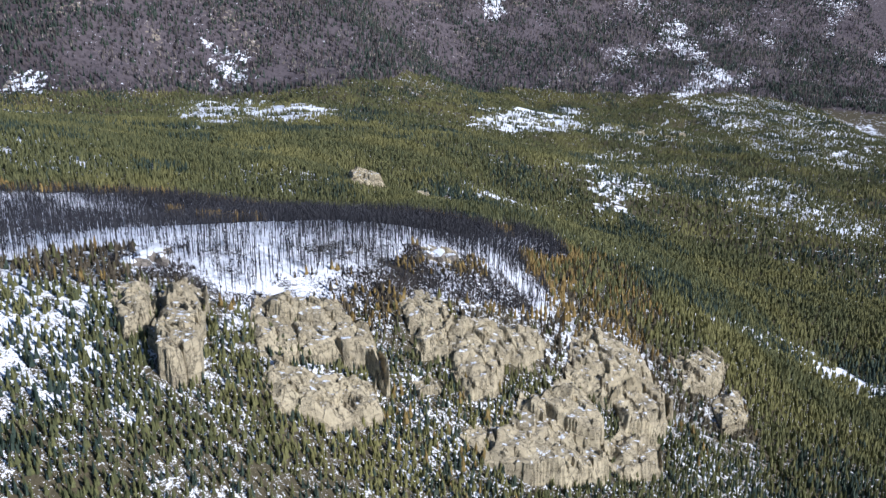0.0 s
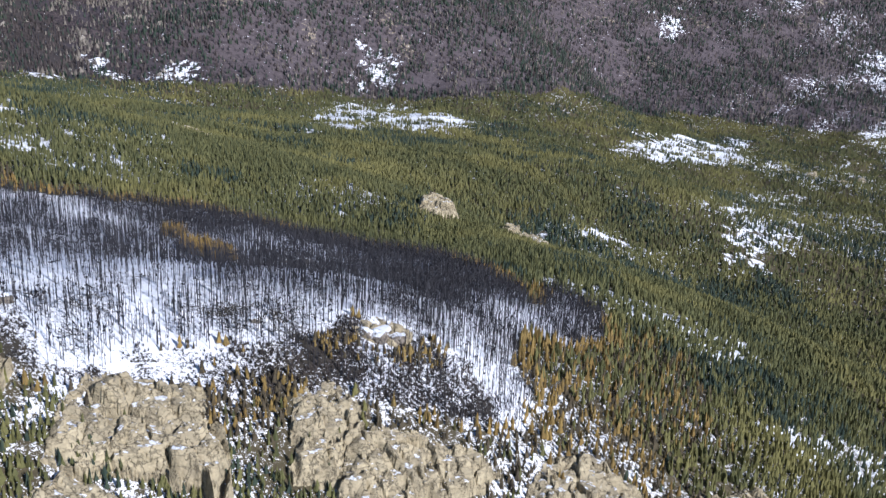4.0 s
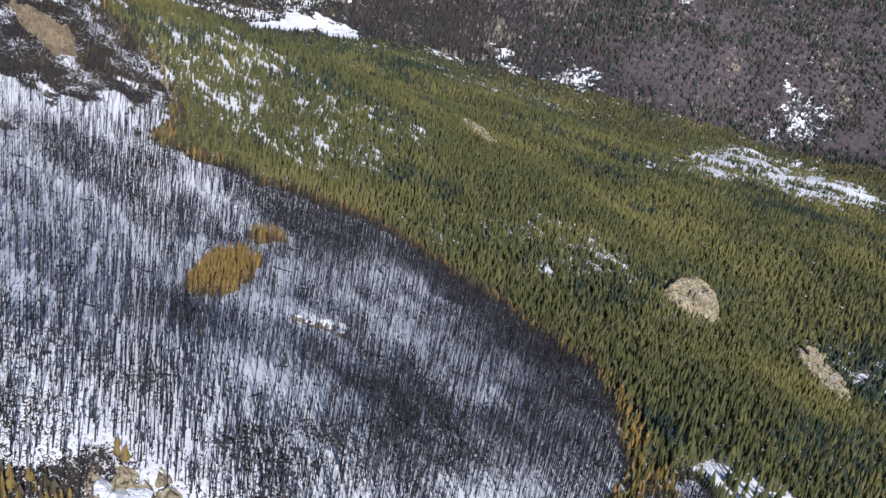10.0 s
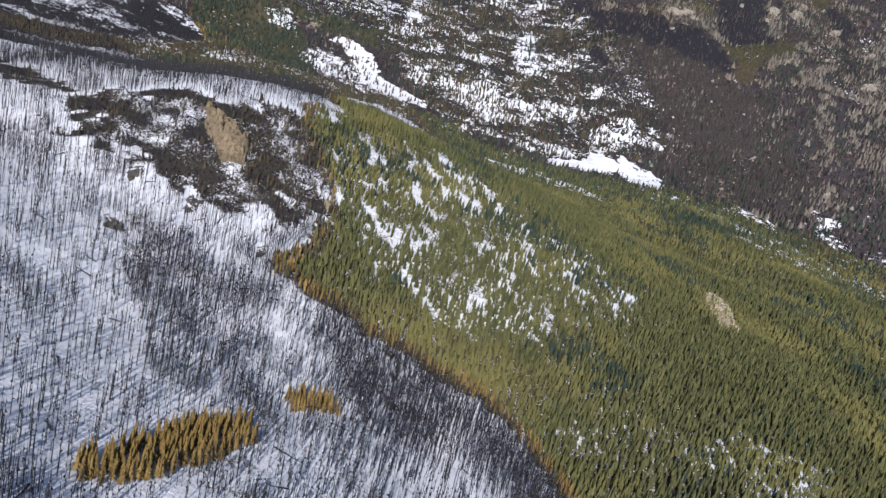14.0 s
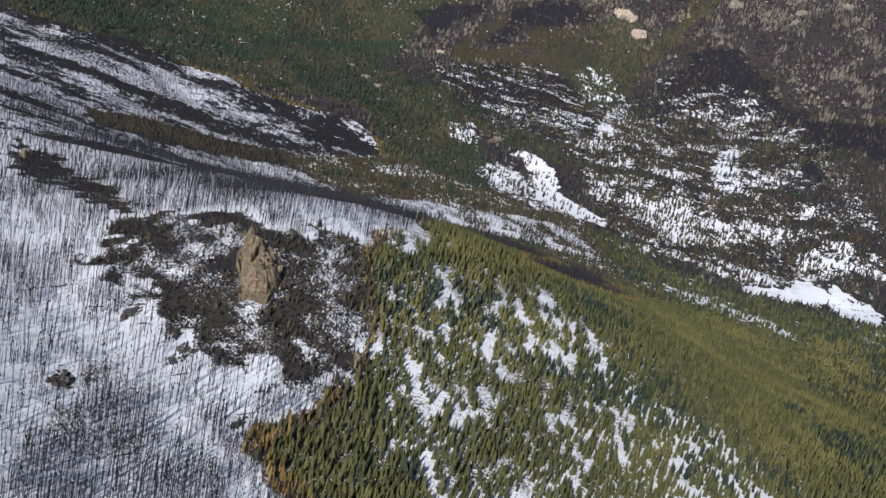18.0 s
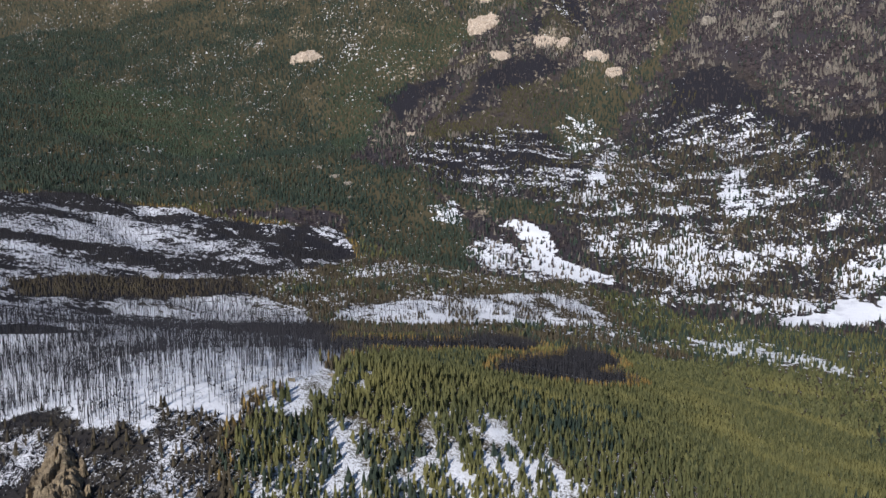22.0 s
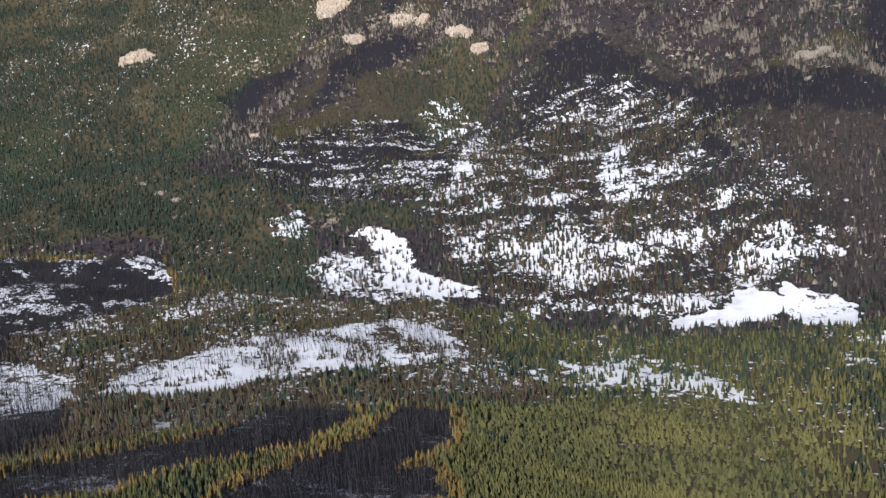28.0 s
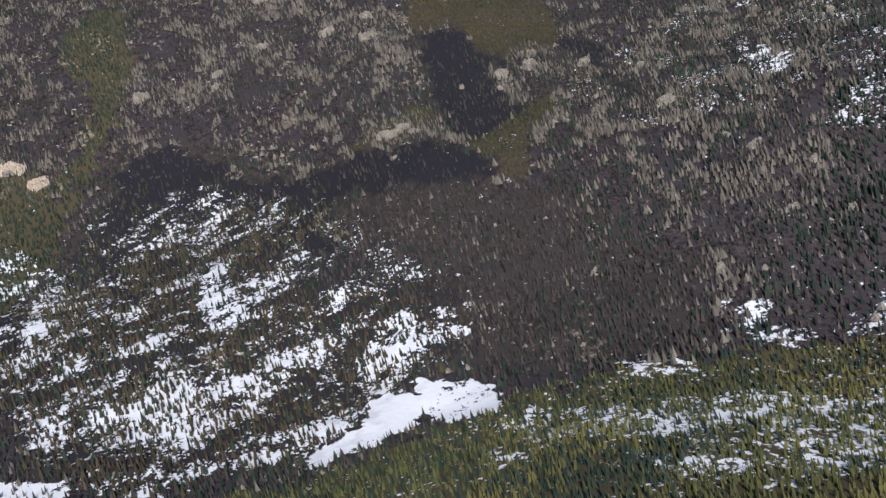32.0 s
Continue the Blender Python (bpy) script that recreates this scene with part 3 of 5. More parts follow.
FAR_GLADES = [
    ([(-112, 670), (-119, 690), (-111, 693), (-100, 676), (-103, 666)], 0.95),
    ([(622, 2278), (850, 2405), (946, 2300), (1086, 2163), (813, 1594), (644, 1583), (628, 1846)], 0.35),
    ([(-156, 693), (-153, 729), (-134, 743), (-89, 743), (-81, 717), (-114, 718), (-139, 697)], 0.40),
    ([(-161, 640), (-162, 665), (-138, 655), (-142, 634)], 0.35),
    ([(-18, 805), (5, 916), (76, 956), (108, 914), (74, 839), (18, 835)], 0.33),
    ([(37, 551), (56, 569), (83, 578), (88, 559), (69, 515)], 0.45),
    ([(333, 1906), (561, 2041), (600, 1797), (417, 1698), (325, 1724)], 0.30),
]
GLADES = NEAR_GLADES + RIDGE_GLADES + VALLEY_GLADES + FAR_GLADES
# Slopes of dense young green trees high on the western side.
HILL_GREENS = [
    [(-2153, 909), (-2126, 1007), (-2076, 1064), (-2001, 1010), (-1989, 932), (-1976, 846), (-1828, 818), (-1734, 777), (-1820, 728), (-2025, 731), (-2132, 782)],
    [(-2276, 149), (-2229, 326), (-2094, 507), (-1958, 567), (-1767, 556), (-1816, 431), (-1893, 327), (-1904, 232)],
    [(-2112, 1171), (-2115, 1234), (-2049, 1197), (-2008, 1124), (-2017, 1071), (-2062, 1119)],
]
LONE = (-1019, 1315)  # a lone spruce in the meadow
# Snow lying on the far side.
DRIFTS = [
    [(-457, 1938), (-391, 1957), (-354, 1836), (-422, 1815)],
    [(-778, 1683), (-725, 1701), (-703, 1655), (-754, 1621)],
    [(-896, 1606), (-883, 1629), (-852, 1626), (-841, 1603), (-792, 1592), (-786, 1569), (-832, 1564), (-853, 1560)],
    [(-788, 1660), (-718, 1706), (-676, 1629), (-749, 1615)],
    [(-917, 1479), (-878, 1512), (-856, 1488), (-882, 1458)],
    [(701, 2889), (811, 2967), (826, 2476), (728, 2401), (593, 2275), (749, 2594)],
    [(145, 2742), (215, 2852), (208, 2683), (168, 2631)],
    [(-1098, 2116), (-1069, 2184), (-1004, 2067), (-1060, 2060)],
    [(-1766, 1160), (-1774, 1193), (-1754, 1231), (-1690, 1214), (-1653, 1175), (-1690, 1156)],
    [(590, 2322), (728, 2490), (739, 2417), (614, 2249)],
]


def rim_of_burn(x, y, reach):
    """True in the burn within reach of its edge."""
    rim = np.zeros(np.shape(x), bool)
    for a in np.arange(6) * 1.0472:
        px, py = x + reach * math.cos(a), y + reach * math.sin(a)
        rim |= ~inside(px, py, BURN)
    return rim


def bands(x, y):
    """Long streaks across the burnt basin, where the snow has gone."""
    return ruffle(x + 0.12 * y, 0.22 * y, 42, 66) + 0.5 * ruffle(x, 0.3 * y, 17, 67)


def on_brow(x, y):
    """Two masks: the charred brush of the brow, and its sheets of open snow."""
    sheet = np.zeros(np.shape(x), bool)
    for k, outline in enumerate(BROW_SNOW):
        sheet |= inside(x, y, outline, 4, 90 + k)
    return inside(x, y, BROW, 5, 88), sheet


def gloom(x, y):
    """From 0 to 1: how close the burnt trunks stand."""
    g = 0.22 + 0.42 * ruffle(x, 1.3 * y, 52, 54) + 0.42 * ruffle(x, 1.5 * y, 20, 55) + 0.2 * ruffle(x, y, 9, 56) + 0.3 * rim_of_burn(x, y, 14.0) * (x > -380) + 0.45 * (x > -5) + 0.2 * (y > 480) * (x > -260) - 0.32 * (y < 470) * (x < -60) * (x > -380) - 0.3 * (x < -400)
    for k, outline in enumerate(THICKETS):
        g = g + (0.72, 0.0, 0.12, 0.34)[k] * inside(x, y, outline, 9, 84 + k)
    return np.clip(g, 0, 1)


def soft(x, y, outlines, reach, rag, seed):
    """From 0 to 1: how far inside some outlines points lie, fading over reach metres."""
    total = np.zeros(np.shape(x))
    for k in range(7):
        a, r = 2.4 * k, reach * math.sqrt(k / 7)
        some = np.zeros(np.shape(x), bool)
        for q, outline in enumerate(outlines):
            some |= inside(x + r * math.cos(a), y + r * math.sin(a), outline, rag, seed + q)
        total += some / 7
    return total


def survey(x, y):
    """What grows and lies at points of the plan, as a table of masks."""
    s = {}
    s["burn"] = inside(x, y, BURN, 5) | inside(x, y, FINGER, 3, 2) | inside(x, y, FINGER_TWO, 3, 3)
    s["west"] = inside(x, y, WEST_WOOD, 12, 4) & ~s["burn"]
    s["far"] = inside(x, y, FAR_SIDE, 14, 5) & ~s["west"] & ~s["burn"]
    s["strip"] = inside(x, y, STRIP, 6, 6)
    s["shrub"] = inside(x, y, SHRUBS, 15, 7) | inside(x, y, SHRUBS_WEST, 10, 71)
    s["clump"] = inside(x, y, CLUMP, 2, 8) | inside(x, y, CLUMP_TWO, 1.5, 9)
    s["drift"] = inside(x, y, MEADOW, 5, 10) | inside(x, y, FAN, 7, 11)
    for k, d in enumerate(DRIFTS):
        s["drift"] |= inside(x, y, d, 26, 12 + k)
    s["slope_snow"] = inside(x, y, SLOPE_SNOW, 14, 21)
    s["brown"] = inside(x, y, BROWN_WOOD, 20, 23)
    for key, outlines, rag in (("olive", OLIVES, 8), ("black", BLACKS, 20), ("slope_burn", SLOPE_BURNS, 14), ("bright", BRIGHT, 7), ("green", GREENS, 18)):
        s[key] = np.zeros(np.shape(x), bool)
        for k, outline in enumerate(outlines):
            s[key] |= inside(x, y, outline, rag, 60 + k)
    s["black"] &= ~s["olive"]
    s["scorch"] = inside(x, y, SCORCH, 22, 33) & ~s["green"] & ~s["olive"]
    s["slope_snow"] |= s["bright"]
    s["glade"] = np.zeros(np.shape(x))
    for k, (outline, how) in enumerate(GLADES):
        s["glade"] = np.maximum(s["glade"], how * inside(x, y, outline, 8 if outline[0][1] < 700 else 26, 30 + k))
    return s


# ---- the ground: one sheet, close-knit where the flight passes near ----
def steps(*runs):
    out = []
    for a, b, d in runs:
        out.append(np.arange(a, b, d))
    return np.concatenate(out)


GX = steps((-4600, -2900, 100), (-2900, -2000, 16), (-2000, -1700, 7), (-1700, -960, 5), (-960, -720, 7), (-720, 260, 4.4), (260, 700, 9), (700, 1500, 20), (1500, 3500, 100))
GY = steps((-1600, -200, 100), (-200, 160, 12), (160, 760, 4.4), (760, 1000, 6), (1000, 1550, 5), (1550, 2100, 11), (2100, 3700, 20), (3700, 5200, 100))
NX, NY = np.meshgrid(GX, GY)


def full_height(x, y):
    z = broad_height(x, y)
    far = np.clip((np.hypot(x + 150, y - 400) - 700) / 900, 0, 1)
    z = z + 0.5 * ruffle(x, y, 16, 1) + 0.25 * ruffle(x, y, 7, 2) + (1.2 + 5 * far) * ruffle(x, y, 60, 3) * 0.8
    z = z + far * (7 * ruffle(x, y, 130, 4) + 3 * ruffle(x, y, 45, 5))
    # gullies that run down the far side
    z = z - far * 7 * np.abs(ruffle(x + 0.6 * y, y - 0.6 * x, 90, 6))
    return z


NZ = full_height(NX, NY)


def lie(x, y):
    """The height of the sheet at points of the plan."""
    i = np.clip(np.searchsorted(GX, x) - 1, 0, len(GX) - 2)
    j = np.clip(np.searchsorted(GY, y) - 1, 0, len(GY) - 2)
    a, b = (x - GX[i]) / (GX[i + 1] - GX[i]), (y - GY[j]) / (GY[j + 1] - GY[j])
    return (NZ[j, i] * (1 - a) + NZ[j, i + 1] * a) * (1 - b) + (NZ[j + 1, i] * (1 - a) + NZ[j + 1, i + 1] * a) * b


def mesh_of(name, co, faces, attributes=(), smooth=False):
    """A mesh from arrays: vertices (n, 3), triangles or quads (m, k), and point attributes."""
    me = bpy.data.meshes.new(name)
    n, (m, k) = len(co), faces.shape
    me.vertices.add(n), me.loops.add(m * k), me.polygons.add(m)
    me.vertices.foreach_set("co", np.ascontiguousarray(co, np.float32).ravel())
    me.loops.foreach_set("vertex_index", np.ascontiguousarray(faces, np.int32).ravel())
    me.polygons.foreach_set("loop_start", np.arange(0, m * k, k, dtype=np.int32))
    me.update(calc_edges=True)
    me.polygons.foreach_set("use_smooth", np.full(m, smooth))
    for key, values in attributes:
        me.attributes.new(key, "FLOAT", "POINT").data.foreach_set("value", np.ascontiguousarray(values, np.float32))
    return me


def near_flight(x, y):
    """Distance on the plan from the middle line of the spur that the flight follows."""
    line = [(0, 200), (60, 420), (-120, 520), (-300, 600), (-520, 720)]
    best = np.full(np.shape(x), 1e9)
    for (ax, ay), (bx, by) in zip(line, line[1:]):
        dx, dy = bx - ax, by - ay
        u = np.clip(((x - ax) * dx + (y - ay) * dy) / (dx * dx + dy * dy), 0, 1)
        best = np.minimum(best, np.hypot(x - ax - u * dx, y - ay - u * dy))
    return best


def build_ground():
    x, y, z = NX.ravel(), NY.ravel(), NZ.ravel()
    s = survey(x, y)
    patch = ruffle(x, y, 40, 40) + 0.7 * ruffle(x, y, 15, 41)
    snow = np.where(near_flight(x, y) < 270, 0.33, 0.24) + 0.10 * patch
    nose = (x > -130) & (x < 150) & (y < 400)
    snow = np.where(nose, 0.42 + 0.11 * patch, snow)
    basin = ((x < -850) | (x < -690 - 0.76 * (y - 647))) & (x > -1320) & (y < 1000) & ~s["far"]
    snow = np.where(basin, 0.37 + 0.18 * patch, snow)
    snow = np.where(s["glade"] > 0, 0.34 + 0.5 * s["glade"] + 0.16 * patch, snow)
    fingers = s["burn"] & (x < -545) & (x > -900) & (y > 0.35 * x + 866)
    rim = rim_of_burn(x, y, 20.0)
    band = bands(x, y)
    dark = gloom(x, y)
    # less snow where trunks crowd, standing in for the shade between them
    snow = np.where(s["burn"], 0.86 + 0.18 * patch - 0.06 * rim - np.where((y < 470) & (x > -60), 0.30, 0.17) * dark, snow)
    snow = np.where(s["burn"] & (x < -720), 0.46 + 0.14 * patch + 0.10 * ruffle(x, y, 18, 37) + 0.10 * ruffle(x, 0.5 * y, 11, 32) - 0.48 * np.clip(band, -0.3, 0.6) - 0.45 * inside(x, y, BLACK_FLAT, 38, 48) * (0.6 + 0.8 * ruffle(x, y, 26, 44)) - 0.5 * inside(x, y, SCORCHED_BAND, 8, 49), snow)
    bench = inside(x, y, SNOW_BENCHES[0], 10, 46) | inside(x, y, SNOW_BENCHES[1], 14, 47)
    snow = np.where(s["burn"] & bench, 0.70 + 0.16 * patch + 0.14 * ruffle(x, 0.5 * y, 9, 32), snow)
    brush, sheet = on_brow(x, y)
    snow = np.where(brush, 0.40 + 0.17 * patch + 0.14 * ruffle(x, y, 6, 39), snow)
    snow = np.where(sheet, 0.60 + 0.16 * patch + 0.1 * ruffle(x, y, 7, 39), snow)
    snow = np.where(fingers, 0.20 + 0.16 * patch, snow)
    snow = np.where(s["burn"] & s["shrub"], 0.31 + 0.15 * ruffle(x, y, 17, 56) + 0.26 * ruffle(x, y, 8, 39), snow)
    snow = np.where(s["west"], 0.19 + 0.07 * ruffle(x, y, 120, 36) + 0.10 * patch, snow)
    snow = np.where(s["far"], 0.08 + 0.09 * patch, snow)
    east = s["far"] & (x > 150)
    high = s["far"] & (x > -1300) & (x < -700) & (y > 1880)
    snow = np.where(high, 0.22 + 0.25 * ruffle(0.4 * x, y, 26, 18) + 0.15 * patch, snow)
    snow = np.where(east, 0.13 + 0.30 * ruffle(x - 0.5 * y, 0.4 * y, 60, 45) + 0.1 * patch, snow)
    u, v = 0.33 * x + 0.945 * y, 0.33 * y - 0.945 * x
    band = 0.65 * ruffle(0.4 * u, v, 21, 42) + 0.55 * ruffle(0.45 * u, v, 11, 43) + 0.35 * ruffle(u, v, 42, 25)
    snow = np.where(s["scorch"], 0.28 + 0.28 * band, snow)
    snow = np.where(s["slope_burn"], 0.30 + 0.34 * ruffle(0.22 * u + 0.3 * v, v, 12, 26) + 0.16 * band, snow)
    snow = np.where(s["slope_snow"], np.where(s["slope_burn"], 0.32, 0.42) + 0.46 * band + 0.10 * ruffle(x, y, 12, 35), snow)
    snow = np.where(s["black"], 0.04 + 0.12 * patch, snow)
    snow = np.where(s["strip"], 0.68 + 0.24 * patch + 0.22 * ruffle(x + y, 0.4 * (y - x), 14, 31), snow)
    snow = np.where(s["bright"], 0.60 + 0.34 * band + 0.15 * patch, snow)
    snow = np.where(s["drift"], 0.50 + 0.22 * patch + 0.16 * ruffle(x, y, 11, 38), snow)
    snow = np.where(inside(x, y, MEADOW, 7, 10), 0.95 + 0.42 * ruffle(x, 0.5 * y, 22, 34), snow)
    snow = np.where(inside(x, y, FAN_SKIRT, 14, 27), 0.58 + 0.2 * patch + 0.2 * ruffle(x, y, 9, 28), snow)
    snow = np.where(inside(x, y, FAN, 7, 11), 0.92 + 0.2 * patch, snow)
    snow = np.where(np.hypot(x - LONE[0], y - LONE[1]) < 9, 0.0, snow)
    # charred ground, raised where trunks crowd to paint their shade on the snow
    char = np.where(s["strip"] & ~s["burn"], 0.12, 0.0) + np.where(s["burn"], np.where(fingers | (x < -720) & ~bench, 0.85, np.where(s["shrub"], 0.6, np.where(x < -230, 0.06, 0.22))) + 0.5 * dark, np.where(s["black"] | s["slope_burn"], 1.0, np.where(brush, 0.55, np.where(s["scorch"], 0.9, np.where(s["brown"], 0.6, 0.0)))))
    brown = np.where(s["far"] & ~s["black"] & ~s["slope_burn"] & ~s["olive"] & ~s["green"], np.where(s["scorch"], 0.1, np.where(s["brown"], 0.55, 1.0)), 0.0)
    brown = np.where(s["olive"], 0.55, brown)
    gy, gx = np.gradient(NZ, GY, GX)
    steep = np.hypot(gx, gy).ravel()
    stone = np.clip((steep - 0.62) * 1.2, 0, 0.5)
    sooty = soft(x, y, BLACKS, 26, 18, 60) * s["far"] * ~s["green"]
    char, brown = np.maximum(char, sooty), brown * (1 - 0.9 * sooty)
    crags = s["far"] & ~s["olive"] & (sooty < 0.3)
    stone = np.where(crags, 0.10 + 0.30 * (ruffle(x, y, 80, 46) + 0.7 * ruffle(x, y, 28, 47)), stone)
    crisp = np.clip((near_flight(x, y) - 260) / 200, 0, 1)
    # strength of the painted haze, growing eastward and up the far side
    haze_tint = np.clip((x + 1000) / 350, 0, 1) * np.clip((y - 1550) / 250, 0, 1)
    w, h = len(GX), len(GY)
    i, j = np.meshgrid(np.arange(w - 1), np.arange(h - 1))
    a = (j * w + i).ravel()
    quads = np.stack([a, a + 1, a + 1 + w, a + w], 1)
    me = mesh_of("ground", np.stack([x, y, z], 1), quads, (("snow", snow), ("haze_tint", haze_tint), ("char", char), ("brown", brown), ("stone", stone), ("crisp", crisp)), True)
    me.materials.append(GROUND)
    return tagged(new("ground", me), "mountainside of snow, charred soil and brown duff", "ground", kind="structure")


build_ground()


# ---- trees, as arrays ----
def cone_tree(sides, tiers, bare=0.08, trunk=True):
    """A unit conifer: height 1, widest radius 1. Ragged skirts over one another."""
    v, f = [], []
    if trunk:
        base = len(v)
        v += [(0.07 * math.cos(a), 0.07 * math.sin(a), -0.04) for a in (0, 2.1, 4.2)] + [(0, 0, bare + 0.3)]
        f += [(base, base + 1, base + 3), (base + 1, base + 2, base + 3), (base + 2, base, base + 3)]
    for k in range(tiers):
        lo = bare + (1 - bare) * k / tiers * 0.86
        hi = 1.0 if k == tiers - 1 else bare + (1 - bare) * (k + 1.75) / tiers * 0.86
        r = 1.0 - 0.72 * k / max(1, tiers)
        base = len(v)
        for s in range(sides):
            a = 2 * math.pi * (s + 0.5 * (k % 2)) / sides
            q = r * (1.12 if s % 2 else 0.82)
            v.append((q * math.cos(a), q * math.sin(a), lo + (0.05 if s % 2 else -0.02)))
        v.append((0, 0, hi))
        f += [(base + s, base + (s + 1) % sides, base + sides) for s in range(sides)]
    return np.array(v), np.array(f)


def snag_tree(stubs):
    """A unit burnt trunk: a thin tapered spike with a few stubs of branches."""
    v, f = [], []
    v += [(0.22 * math.cos(a), 0.22 * math.sin(a), -0.03) for a in (0, 2.1, 4.2)] + [(0, 0, 1.0)]
    f += [(0, 1, 3), (1, 2, 3), (2, 0, 3)]
    for k, (a, z) in enumerate(((0.4, 0.38), (2.6, 0.52), (4.4, 0.66), (1.5, 0.78))[:stubs]):
        r = 0.85 - 0.15 * k
        b = len(v)
        v += [(0, 0, z), (0, 0, z + 0.10), (r * math.cos(a), r * math.sin(a), z + 0.02)]
        f += [(b, b + 1, b + 2)]
    return np.array(v), np.array(f)


def bush_form():
    v, f = [], []
    ring = [(math.cos(a) * q, math.sin(a) * q, 0.05) for a, q in zip(np.arange(5) * 1.2566, (1, 0.7, 1.1, 0.8, 0.95))]
    v = ring + [(0.1, -0.15, 1.0), (0.45, 0.3, 0.75)]
    f = [(0, 1, 6), (1, 2, 6), (2, 3, 5), (3, 4, 5), (4, 0, 5), (0, 6, 5), (2, 5, 6)]
    return np.array(v), np.array(f)


def brush_form():
    """A low spray of bare twigs."""
    v, f = [], []
    for k in range(7):
        a, r, z = 0.9 * k, (0.35, 0.9, 0.6, 1.0, 0.5, 0.8, 0.15)[k], (0.9, 0.55, 1.0, 0.4, 0.75, 0.65, 1.1)[k]
        b = len(v)
        v += [(0.16 * math.cos(a + 1.6), 0.16 * math.sin(a + 1.6), 0), (0.16 * math.cos(a - 1.6), 0.16 * math.sin(a - 1.6), 0), (r * math.cos(a), r * math.sin(a), z)]
        f.append((b, b + 1, b + 2))
    return np.array(v), np.array(f)


def stand(name, form, x, y, tall, wide, mat, label, category, rng, lean=0.03, sink=0.1, top=True):
    """One object of many trees of a form at points of the plan."""
    n = len(x)
    if n == 0:
        return None
    v, f = form
    k = len(v)
    turn = rng.random(n) * 6.283
    c, s = np.cos(turn)[:, None], np.sin(turn)[:, None]
    ragged = 1 + 0.6 * (rng.random((n, k)) - 0.5)
    px, py = v[None, :, 0] * ragged * wide[:, None], v[None, :, 1] * ragged * wide[:, None]
    pz = (v[None, :, 2] + 0.10 * (rng.random((n, k)) - 0.5)) * tall[:, None]
    lx, ly = (rng.random(n)[:, None] - 0.5) * 2 * lean * pz, (rng.random(n)[:, None] - 0.5) * 2 * lean * pz
    z = lie(x, y) - sink
    co = np.stack([x[:, None] + px * c - py * s + lx, y[:, None] + px * s + py * c + ly, z[:, None] + pz], 2).reshape(-1, 3)
    faces = (f[None] + (np.arange(n) * k)[:, None, None]).reshape(-1, 3)
    tone = np.repeat(np.clip(rng.normal(0.5, 0.25, n), 0, 1), k)
    me = mesh_of(name, co, faces, (("tone", tone),))
    me.materials.append(mat)
    return tagged(new(name, me), label, category, kind="stuff")


def scatter(x0, x1, y0, y1, gap, rng):
    gx, gy = np.meshgrid(np.arange(x0, x1, gap), np.arange(y0, y1, gap))
    x = gx.ravel() + (rng.random(gx.size) - 0.5) * gap * 1.1
    y = gy.ravel() + (rng.random(gx.size) - 0.5) * gap * 1.1
    return x, y


def edge_of_burn(x, y, reach):
    """True outside the burn within reach of it."""
    near = np.zeros(np.shape(x), bool)
    for a in np.arange(8) * 0.7854:
        px, py = x + reach * math.cos(a), y + reach * math.sin(a)
        near |= inside(px, py, BURN) | inside(px, py, FINGER) | inside(px, py, FINGER_TWO)
    return near


ROCKY = []  # plan discs of outcrops, kept clear of trees


def clear_of_rocks(x, y):
    keep = np.ones(np.shape(x), bool)
    for cx, cy, r in ROCKY:
        keep &= (x - cx) ** 2 + (y - cy) ** 2 > r * r
    return keep


# ---- rock outcrops ----
def part(name, me, parent, label=""):
    ob = new(name, me)
    ob.parent = parent
    if label:
        ob["label"] = label
    return ob


def block_mesh(rng, fine=3):
    """A unit block of split rock: a ball cut by random planes, then roughened."""
    bm = bmesh.new()
    bmesh.ops.create_icosphere(bm, subdivisions=fine, radius=1.0)
    cuts = []
    for k in range(13):
        d = Vector((rng.normal(), rng.normal(), rng.normal() * 0.55)).normalized()
        cuts.append((d, rng.uniform(0.55, 0.9)))
    cuts.append((Vector((0.1, 0.05, 1)).normalized(), rng.uniform(0.6, 0.85)))
    seed = rng.uniform(0, 50)
    for v in bm.verts:
        d = v.co.normalized()
        r = 1.15
        for n, h in cuts:
            q = d.dot(n)
            if q > 0.05:
                r = min(r, h / q)
        p = d * 2.2 + Vector((seed, 0, 0))
        r *= 1 + 0.10 * noise.noise(p) + 0.07 * noise.noise(p * 2.7) - 0.10 * abs(noise.noise(Vector((p.x * 1.6, p.y * 1.6, p.z * 0.4))))
        v.co = d * r
    me = bpy.data.meshes.new("rock_block")
    bm.to_mesh(me)
    bm.free()
    return me


rock_rng = np.random.default_rng(5)
BLOCKS = {}
for mat_key, mat in (("tan", ROCK), ("pale", PALE), ("grey", GREYROCK), ("snowy", SNOWROCK), ("dark", DARKROCK)):
    BLOCKS[mat_key] = []
    for k in range(7):
        me = block_mesh(rock_rng, 2 if mat_key == "snowy" else 1)
        me.materials.append(mat)
        BLOCKS[mat_key].append(me)


CRAGS = []  # far crags, with pale dead trees round them


